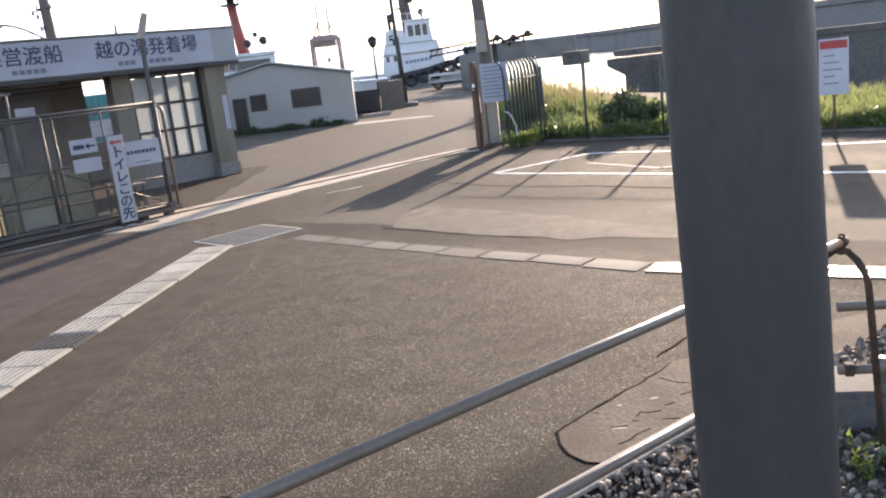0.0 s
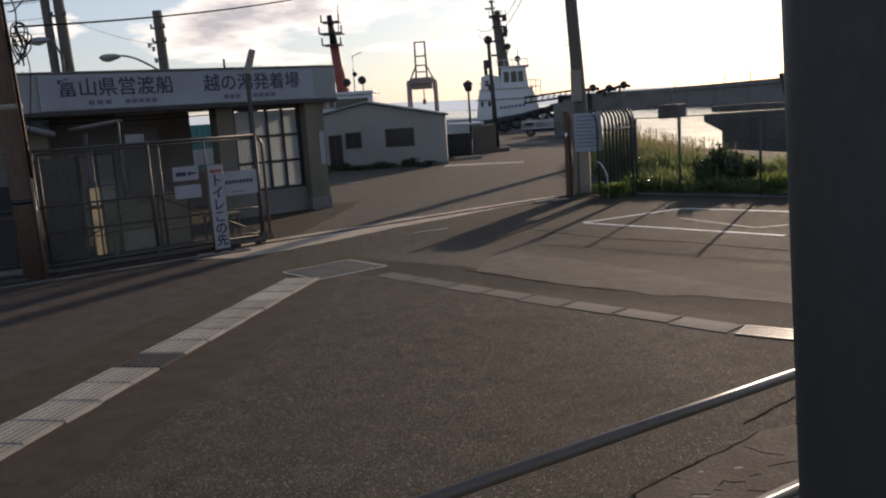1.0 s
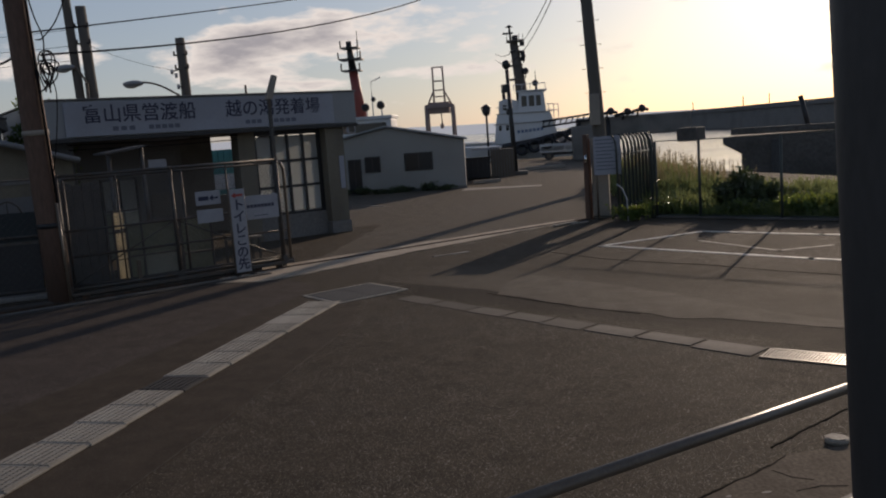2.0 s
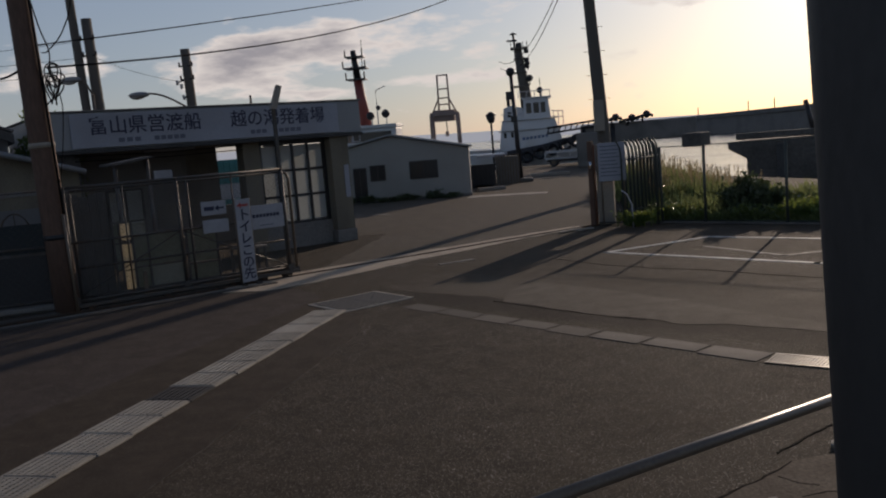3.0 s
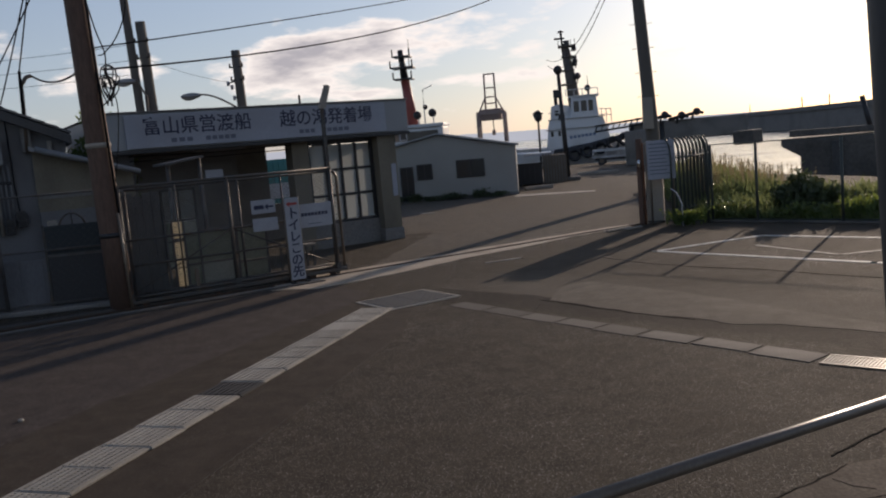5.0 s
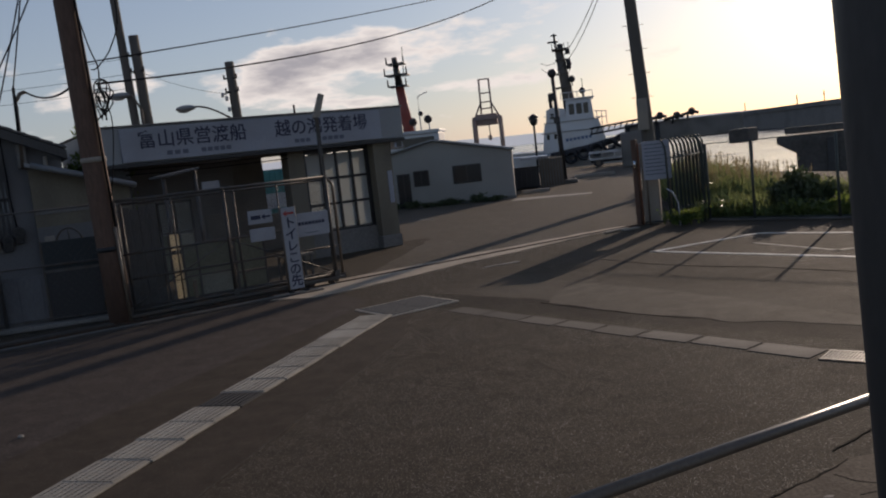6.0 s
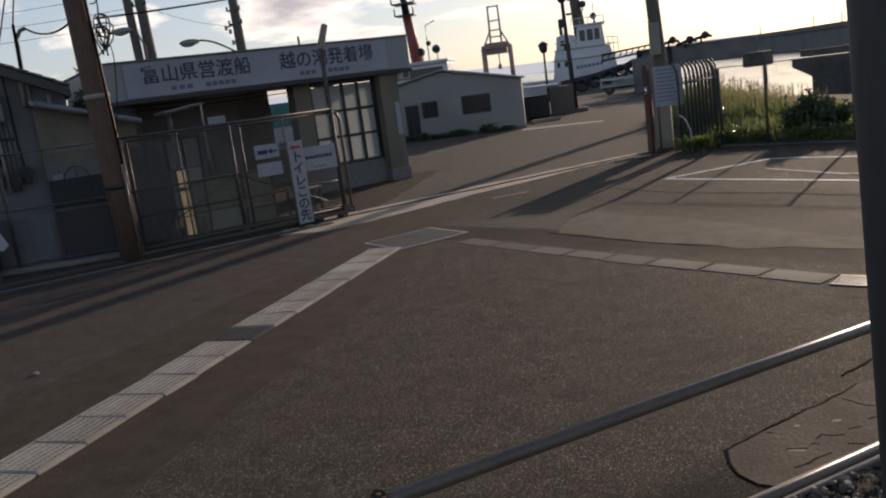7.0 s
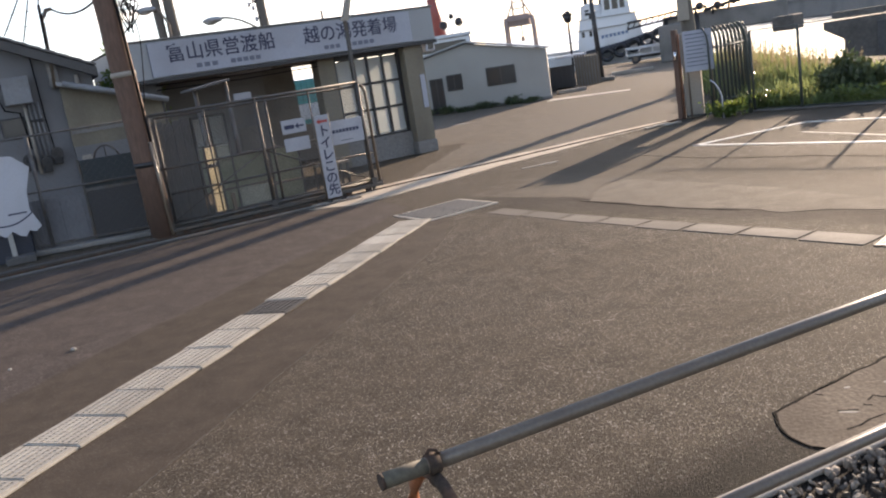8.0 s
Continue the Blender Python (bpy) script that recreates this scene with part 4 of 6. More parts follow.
# ---- gates and fences ----
def chain_link(name, parent, x0, z0, x1, z1, y=0.0, cell=0.055, r=0.0019, mat=None):
    """Diagonal wire netting in the plane y of its parent, made of thin bars."""
    bm = bmesh.new()
    w, h = x1 - x0, z1 - z0
    for sign in (1, -1):
        k = -h
        while k < w:
            a = (max(0, k), max(0, -k))
            s = min(w - a[0], h - a[1])
            if s > 0.01:
                p, q = (a[0], a[1]), (a[0] + s, a[1] + s)
                if sign < 0:
                    p, q = (w - p[0], p[1]), (w - q[0], q[1])
                tube(bm, [(x0 + p[0], y, z0 + p[1]), (x0 + q[0], y, z0 + q[1])], r, 3, caps=False)
            k += cell * 1.414
    return part(name, bm, mat or WIRE, parent)


def left_gate():
    M = pose(-7.29, 12.84, 0, 0, 0, U)
    g = thing("sliding_gate", M, "grey steel-tube sliding gate with wire netting, pushed open", "gate")
    L = 3.95
    for x in (0.07, 1.88, 3.83):
        tubes("post", GATE_STEEL, g, 0.03, [(x, 0, 0.12), (x, 0, 2.0)])
        boxes("post_cap", GALV, g, (x - 0.034, -0.034, 2.0, x + 0.034, 0.034, 2.02), bevel=0.006)
    for z in (0.18, 1.12, 2.0):
        tubes("rail", GATE_STEEL, g, 0.026 if z != 1.12 else 0.018, [(0.07, 0, z), (3.83, 0, z)])
    for x in (0.98, 2.86):
        tubes("stile", GATE_STEEL, g, 0.014, [(x, 0, 0.18), (x, 0, 2.0)])
    leaf = boxes("rear_leaf", GATE_STEEL, g, (0.1, 0.16, 0.1, 4.1, 0.22, 0.15), bevel=0.008, label="second netted leaf run in behind the first")
    for x in (0.2, 2.12):
        tubes("post", GATE_STEEL, leaf, 0.024, [(x, 0.19, 0.15), (x, 0.19, 1.94)])
    tubes("end_post", GALV, leaf, 0.028, [(4.05, 0.19, 0.12), (4.05, 0.19, 1.82), (4.0, 0.19, 1.92), (3.9, 0.19, 1.95)])
    for z in (0.2, 0.68, 1.94):
        tubes("rail", GATE_STEEL, leaf, 0.02, [(0.2, 0.19, z), (3.92 if z > 1.9 else 4.05, 0.19, z)])
    chain_link("netting", leaf, 0.2, 0.2, 4.02, 1.92, y=0.19)
    tubes("brace", GATE_STEEL, g, 0.012, [(0.1, 0.01, 0.22), (1.85, 0.01, 1.1)], [(1.92, 0.01, 1.1), (3.8, 0.01, 0.22)])
    for x in (0.07, 1.88, 3.83):
        each_box("hinge_plate", GATE_STEEL, g, (x - 0.05, -0.036, 0.1, x + 0.05, -0.03, 0.24), bevel=0.002)
    boxes("base_beam", GATE_STEEL, g, (-0.1, -0.05, 0.07, L + 0.05, 0.05, 0.13), bevel=0.008)
    for x in (0.3, 1.5, 2.7, 3.3, 3.7):
        bm = bmesh.new()
        tube(bm, [(x, -0.03, 0.055), (x, 0.03, 0.055)], 0.055, 16)
        part("wheel", bm, RUST_DARK, g)
    chain_link("netting", g, 0.02, 0.2, L, 2.0)
    boxes("guide_strut", GALV, g, (1.2, 0.12, 0, 1.26, 0.18, 0.5))
    n = boxes("notice", SIGN_DULL, g, (3.1, -0.05, 0.96, 3.78, -0.035, 1.39), bevel=0.006, label="white notice board with one line of small dark characters")
    each_bar("notice_lettering", INK, n, -0.051, *[(3.17 + i * 0.067, 1.17, 3.22 + i * 0.067, 1.23) for i in range(8)], (3.3, 1.02, 3.55, 1.03))
    n = boxes("arrow_notice", SIGN_DULL, g, (2.25, -0.05, 1.31, 2.7, -0.035, 1.55), bevel=0.006, label="white notice with a dark arrow")
    bars("arrow", INK, n, -0.051, (2.52, 1.41, 2.66, 1.44), (2.3, 1.39, 2.48, 1.46))
    bm = bmesh.new()
    prism(bm, [(2.49, 1.425), (2.56, 1.48), (2.56, 1.37)], 0.051, 0.056, pose(0, 0, 0, 90))
    part("arrow_head", bm, INK, n)
    boxes("blank_notice", SIGN_DULL, g, (2.25, -0.05, 1.0, 2.72, -0.035, 1.23), bevel=0.006, label="blank white notice")
    # tall square stop post at the gate's end
    st = thing("gate_post", M, "tall slim steel gate post with a slanting cut top", "post")
    bm = bmesh.new()
    box(bm, L - 0.1, 0.12, 0, L - 0.035, 0.18, 3.2, bevel=0.008)
    part("shaft", bm, GATE_STEEL, st)
    bm = bmesh.new()
    prism(bm, [(L - 0.13, 3.1), (L - 0.01, 3.1), (L + 0.12, 3.5), (L + 0.04, 3.53)], -0.2, -0.1, pose(0, 0, 0, 90))
    part("slanted_top", bm, CONCRETE, st)


left_gate()
sg = thing("toilet_sign", pose(-4.95, 14.66, 0, 0, 0, U), "upright white sign board with dark vertical characters and a red arrow", "sign board")
bd = boxes("board", SIGN_DULL, sg, (-0.135, -0.02, 0.06, 0.135, 0.0, 1.54), bevel=0.006)
for i, ch in enumerate("トイレこの先"):
    writing("lettering", ch, 0.225, INK, bd, pose(0.005, -0.024, 1.25 - i * 0.21, 90), bold=0.016)
bm = bmesh.new()
prism(bm, [(-0.11, 1.43), (-0.04, 1.48), (-0.04, 1.45), (0.1, 1.45), (0.1, 1.41), (-0.04, 1.41), (-0.04, 1.38)], 0.021, 0.025, pose(0, 0, 0, 90))
part("arrow", bm, INK_RED, bd)
tubes("frame_bar", GALV, sg, 0.018, [(-0.14, 0.02, 0), (-0.14, 0.02, 1.56)])
tubes("frame_bar", GALV, sg, 0.018, [(0.14, 0.02, 0), (0.14, 0.02, 1.56)])
each_box("foot", DARK_METAL, sg, (-0.17, -0.15, 0, -0.11, 0.2, 0.03), (0.11, -0.15, 0, 0.17, 0.2, 0.03))


def wire_fence(name, a, b, height, step, label, group, mat, rail_z, netting=True, lead=0.03):
    M, L = strip_frame(a, b)
    f = thing(name, M, label, "fence", group=group)
    for x in [i * step for i in range(int(L / step) + 1)] + [lone for lone in (1.08,) if mat is GREEN_MESH]:
        tubes("post", mat, f, lead, [(x, 0, 0), (x, 0, height)])
    for z in rail_z:
        tubes("rail", mat, f, lead * (0.35 if mat is GREEN_MESH else 0.6), [(0, 0, z), (L, 0, z)])
    if netting:
        chain_link("netting", f, 0, 0.1, L, height, cell=0.09, r=0.0007 if mat is GREEN_MESH else 0.0012, mat=mat)
    return f


wire_fence("wire_fence", (-12.6, 11.6), (-7.55, 13.55), 1.98, 1.7, "old wire-netting fence on grey steel posts", "wire fences", STEEL_OLD, (0.15, 1.05, 1.98))
M, LEN = strip_frame((-12.6, 11.6), (-7.55, 13.55))
pn = thing("fence_panel", M @ pose(0, 0.06, 0), "blue-grey weathered sheet panels behind the old fence", "panel")
for k in range(4):
    boxes("sheet", PANEL_GREY, pn, (0.6 + k * 0.87, -0.012, 0.02, 1.46 + k * 0.87, 0.0, 0.92 - 0.01 * (k % 2)), bevel=0.004)
    for x in (0.66, 1.03, 1.4):
        boxes("batten", PANEL_GREY, pn, (x + k * 0.87 - 0.02, -0.028, 0.02, x + k * 0.87 + 0.02, -0.0122, 0.9), bevel=0.004)
fd = thing("fence_door", M @ pose(0, 0.08, 0), "dark teal sheet door with a hoop handle in the old fence", "door")
boxes("leaf", BLACK_HULL, fd, (4.12, -0.03, 0.04, 4.98, 0.0, 0.93), bevel=0.008)
boxes("upper_panel", TEAL_DARK, fd, (4.12, -0.034, 0.97, 5.02, 0.0, 1.45), bevel=0.008, label="dull dark teal upper panel")
boxes("rail", STEEL_OLD, fd, (4.1, -0.045, 0.92, 5.02, -0.01, 0.97), bevel=0.006)
each_box("stile", GATE_STEEL, fd, (4.08, -0.04, 0.0, 4.118, 0.01, 1.47), (5.022, -0.04, 0.0, 5.06, 0.01, 1.47), bevel=0.005)
tubes("hoop", GATE_STEEL, fd, 0.016, [(4.36 + 0.42 * k / 10, -0.02, 1.44 + 0.2 * math.sin(math.pi * k / 10) ** 0.6) for k in range(11)])
tubes("hoop_bar", GATE_STEEL, fd, 0.012, [(4.57, -0.02, 1.44), (4.57, -0.02, 1.64)])
wire_fence("wire_fence", (3.14, 19.82), (10.5, 13.6), 1.74, 2.9, "wire-netting fence on steel posts before the rough grass", "wire fences", GREEN_MESH, (0.08, 1.74))
bm = bmesh.new()
box(bm, -0.2, -0.08, 0, 9.8, 0.1, 0.05, bevel=0.02)
solid("fence_kerb", bm, JETTY, "dark concrete kerb under the wire fence", "kerb", kind="structure", m=strip_frame((3.14, 19.82), (10.5, 13.6))[0])
bm = bmesh.new()
box(bm, -4.6, -0.1, 0, 0.5, 0.1, 0.09, bevel=0.02)
solid("fence_kerb", bm, CONCRETE_DARK, "dark concrete kerb under the old fence", "kerb", kind="structure", m=strip_frame((-8.1, 13.3), (-7.6, 13.5))[0])


def right_gate():
    g = thing("folding_gate", pose(1.66, 20.44, 0, 0, 0, -26), "folded steel gate leaf of curved-top bars beside a brown post", "gate")
    boxes("hinge_post", RUST_POLE, g, (-0.08, -0.06, 0, 0.04, 0.06, 2.0), bevel=0.01, label="rusty brown square post")
    # small polished cylinder added on the post only to give a bright glint
    tubes("glint_cylinder", CHROME, g, 0.035, [(0.0, -0.09, 1.34), (0.0, -0.09, 1.52)], seg=14, label="polished cylinder added to give a bright glint")
    tubes("latch_bar", RUST, g, 0.02, [(0.1, -0.1, 0), (0.1, -0.1, 1.9)])
    leaf = thing("gate_leaf", pose(2.3, 20.05, 0, 0, 0, 64), "folded green-grey gate leaf of bars with hooked tops", "gate")
    for y, n in ((0.0, 10), (-0.16, 9)):
        for i in range(n):
            x = i * 0.27 + (0.12 if y else 0.0)
            tubes("bar", GREEN_MESH, leaf, 0.022, [(x, y, 0.05), (x, y, 1.6), (x, y + 0.02, 1.78), (x, y + 0.07, 1.9), (x, y + 0.13, 1.96)], seg=8)
        for z in (0.3, 1.5):
            tubes("rail", GREEN_MESH, leaf, 0.018, [(0, y, z), (2.5, y, z)])
        chain_link("netting", leaf, 0, 0.1, 2.45, 1.62, y=y, cell=0.055, mat=GREEN_MESH)
    tubes("closing_post", GREEN_MESH, g, 0.035, [(1.54, 0, 0.0), (1.54, 0, 1.6), (1.52, 0.0, 1.78), (1.46, -0.02, 1.9), (1.41, -0.03, 1.95)])
    tubes("rail", GREEN_MESH, g, 0.016, [(0.1, 0, 0.06), (1.54, 0, 0.06)])
    s = thing("rule_board", pose(1.79, 20.2, 0, 0, 0, -5), "pale board of close printed rules wired to the gate", "sign board")
    b = boxes("board", SIGN_GREY, s, (0, -0.02, 1.04, 0.62, 0, 1.93), bevel=0.006)
    rows = []
    random.seed(8)
    for i in range(9):
        rows.append((0.05, 1.84 - i * 0.085, 0.05 + random.uniform(0.35, 0.52), 1.862 - i * 0.085))
    each_bar("lettering", INK_FAINT, b, -0.021, *rows)
    tubes("post", GALV, s, 0.025, [(0.06, 0.03, 0), (0.06, 0.03, 1.95)])
    tubes("post", GALV, s, 0.025, [(0.56, 0.03, 0), (0.56, 0.03, 1.95)])


right_gate()


# ---- poles, lamps and cables ----
def utility_pole(name, foot, top, r0, r1, mat, label):
    p = thing(name, pose(*foot), label, "utility pole", group="poles")
    d = Vector(top) - Vector(foot)
    bm = bmesh.new()
    tube(bm, [d * (i / 6) for i in range(7)], r0, 20, r1)
    part("shaft", bm, mat, p)
    return p, d


p, d = utility_pole("utility_pole", (-7.4, 12.9, 0), (-7.5, 12.68, 8.5), 0.2, 0.15, RUST_POLE, "tall brown weathered utility pole with a pale band")
for z in (2.7, 1.25):
    bm = bmesh.new()
    tube(bm, [d * ((z - 0.04) / 8.5), d * ((z + 0.04) / 8.5)], 0.2, 20)
    part("band", bm, CONCRETE if z > 2 else DARK_METAL, p)
tubes("conduit", GALV, p, 0.025, [d * (0.02 / 8.5) + Vector((0.2, -0.08, 0)), d * (1.6 / 8.5) + Vector((0.2, -0.08, 0))])
tubes("conduit", CABLE, p, 0.02, [d * (1.6 / 8.5) + Vector((0.21, -0.06, 0)), d * (7.0 / 8.5) + Vector((0.19, -0.05, 0))])
random.seed(5)
for k in range(7):
    bm = bmesh.new()
    c = Vector((0.22 + random.uniform(-0.02, 0.1), -0.02, 3.62 + random.uniform(-0.12, 0.16)))
    rx, rz = random.uniform(0.05, 0.14), random.uniform(0.1, 0.25)
    tube(bm, [c + Vector((rx * math.cos(a), 0.06 * math.sin(a * 2), rz * math.sin(a))) for a in (6.5 * j / 24 for j in range(25))], 0.011, 6)
    part("cable_loop", bm, CABLE, p, "loop of tangled spare cable")

p, d = utility_pole("utility_pole", (2.99, 29.85, 0), (2.5, 29.85, 9.5), 0.24, 0.17, CONCRETE_POLE, "grey concrete utility pole beside the gate")
boxes("meter_box", CONCRETE, p, (-0.42, -0.42, 2.2, -0.08, -0.16, 3.25), bevel=0.02, label="grey switch box")
for z in (3.3, 4.1, 4.9, 5.7):
    tubes("step_bolt", GALV, p, 0.01, [d * (z / 9.5) + Vector((-0.36, 0, 0)), d * (z / 9.5) + Vector((0.36, 0, 0))], seg=6)

for foot, top, r in (((-12.75, 24.95, 0), (-12.95, 24.8, 9.5), 0.12), ((-12.42, 25.07, 0), (-12.56, 25.0, 6.75), 0.15), ((-9.98, 26.14, 0), (-10.07, 26.1, 5.75), 0.14)):
    p, d = utility_pole("utility_pole", foot, top, r * 1.15, r, CONCRETE_POLE, "plain concrete pole behind the terminal")
    for z in (0.84, 0.91):
        bm = bmesh.new()
        tube(bm, [d * z + Vector((-0.22, -0.1, 0)), d * z + Vector((0.22, -0.1, 0))], 0.025, 8)
        for x in (-0.2, 0.2):
            tube(bm, [d * z + Vector((x, -0.1, 0)), d * z + Vector((x, -0.1, 0.12))], 0.03, 8)
        part("crossarm", bm, DARK_METAL, p)


rack = thing("insulator_rack", pose(-10.06, 26.0, 0), "small rack of insulators on a concrete pole", "insulators")
tubes("bracket", DARK_METAL, rack, 0.018, [(0.0, -0.02, 4.82), (-0.3, -0.06, 4.74)], seg=6)
tubes("bracket", DARK_METAL, rack, 0.018, [(0.0, -0.02, 4.3), (-0.16, -0.06, 4.28)], seg=6)
for x, z in ((-0.3, 4.74), (-0.18, 4.62), (-0.14, 4.28)):
    bm = bmesh.new()
    tube(bm, [(x, -0.06, z - 0.07), (x, -0.06, z + 0.07)], 0.045, 10)
    part("insulator", bm, SIGN_DULL, rack)


def street_lamp(foot, reach, height, label):
    s = thing("street_lamp", pose(*foot), label, "street lamp", group="street lamps")
    tubes("mast", GALV, s, 0.05, [(0, 0, 0), (0, 0, height - 0.5)])
    pts = [(-reach * (j / 8), 0, height - 0.5 + 0.5 * math.sin(j / 8 * math.pi / 2)) for j in range(9)]
    tubes("arm", GALV, s, 0.03, pts)
    bm = bmesh.new()
    bmesh.ops.create_uvsphere(bm, u_segments=20, v_segments=12, radius=1)
    bmesh.ops.scale(bm, vec=(0.34, 0.15, 0.1), verts=bm.verts)
    bmesh.ops.translate(bm, vec=(-reach - 0.26, 0, height - 0.02), verts=bm.verts)
    head = part("head", bm, FASCIA, s)
    bm = bmesh.new()
    bmesh.ops.create_uvsphere(bm, u_segments=20, v_segments=12, radius=1)
    bmesh.ops.scale(bm, vec=(0.24, 0.12, 0.1), verts=bm.verts)
    bmesh.ops.translate(bm, vec=(-reach - 0.32, 0, height - 0.06), verts=bm.verts)
    part("diffuser", bm, GLASS_FROST, head)


street_lamp((-10.2, 26.0, 0), 1.2, 4.5, "grey street lamp on a curved arm behind the terminal")
street_lamp((-12.5, 24.7, 0), 0.35, 5.0, "grey street lamp on a short arm behind the terminal")


def cable(a, b, sag, r=0.012, n=24):
    bm = bmesh.new()
    a, b = Vector(a), Vector(b)
    tube(bm, [a.lerp(b, j / n) - Vector((0, 0, sag * 4 * (j / n) * (1 - j / n))) for j in range(n + 1)], r, 6)
    solid("overhead_cable", bm, CABLE, "black overhead cable slung between poles", "cable", group="overhead cables")


cable((-7.25, 12.78, 4.22), (0.48, 41.96, 10.2), 0.2, 0.013)
cable((-7.2, 12.86, 3.88), (0.5, 41.96, 10.45), 0.83, 0.018)
HOUSE = pose(-10.03, 16.12, 0, 0, 0, 36)
cable((-7.6, 12.78, 3.87), HOUSE @ Vector((-0.46, -0.1, 4.29)), 0.14, 0.018)
cable((-7.5, 12.7, 6.1), HOUSE @ Vector((-1.38, -0.1, 3.89)), 0.1, 0.014)
cable((-7.5, 12.7, 7.2), HOUSE @ Vector((-1.07, -0.1, 3.75)), 0.1, 0.014)
cable((-7.5, 12.7, 8.0), HOUSE @ Vector((-0.66, -0.12, 4.38)), 0.12, 0.014)
cable((-24.0, 20.0, 6.0), (-12.8, 24.9, 6.1), 0.3, 0.007)
cable((-24.0, 20.4, 5.6), (-12.5, 25.0, 5.65), 0.25, 0.007)
cable((2.6, 29.8, 9.0), (-1.2, 75.0, 8.8), 1.6, 0.02)
cable((2.6, 29.8, 8.8), (-1.2, 75.0, 8.3), 1.8, 0.02)

def drooping(pts, r=0.011):
    """A slack cable through given points, smoothed."""
    pts = [Vector(p) for p in pts]
    path = []
    for k in range(len(pts) - 1):
        a, b, c, d = pts[max(k - 1, 0)], pts[k], pts[k + 1], pts[min(k + 2, len(pts) - 1)]
        for j in range(8):
            t = j / 8
            path.append(0.5 * ((2 * b) + (c - a) * t + (2 * a - 5 * b + 4 * c - d) * t * t + (3 * b - 3 * c + d - a) * t ** 3))
    bm = bmesh.new()
    tube(bm, path + [pts[-1]], r, 6)
    solid("drop_cable", bm, CABLE, "slack black drop cable tied at the brown pole", "cable", group="drop cables")


drooping([(-7.4, 12.72, 6.4), (-7.3, 12.74, 5.2), (-7.18, 12.75, 4.5), (-7.07, 12.75, 4.13), (-7.08, 12.75, 3.84), (-7.02, 12.75, 3.51), (-7.25, 12.8, 3.3)])
drooping([(-7.4, 12.7, 6.9), (-6.75, 12.72, 5.8), (-6.62, 12.75, 4.9), (-6.8, 12.75, 4.4), (-7.07, 12.75, 4.12), (-7.2, 12.78, 4.1)], 0.01)
drooping([(-7.12, 12.75, 3.9), (-7.0, 12.75, 3.5), (-6.97, 12.75, 3.19), (-7.1, 12.83, 2.6), (-7.22, 12.84, 2.1)], 0.008)
cable((-24.0, 20.2, 5.1), (-12.75, 24.9, 5.2), 0.2, 0.007)
cable((-12.4, 25.0, 5.6), (-10.1, 26.1, 4.75), 0.12, 0.006)
cable((-7.5, 12.7, 7.8), HOUSE @ Vector((-1.6, -0.1, 3.95)), 0.1, 0.012)
cable((-24.0, 14.5, 5.4), (-7.55, 12.75, 6.0), 0.25, 0.007)

# ---- house behind the old fence ----
HOOD = material("grey weathered sheet metal", (0.2, 0.205, 0.215), 0.6, 0.1, vary=0.12, grain=40, patch=3, bump=0.05, second=(0.14, 0.14, 0.14))
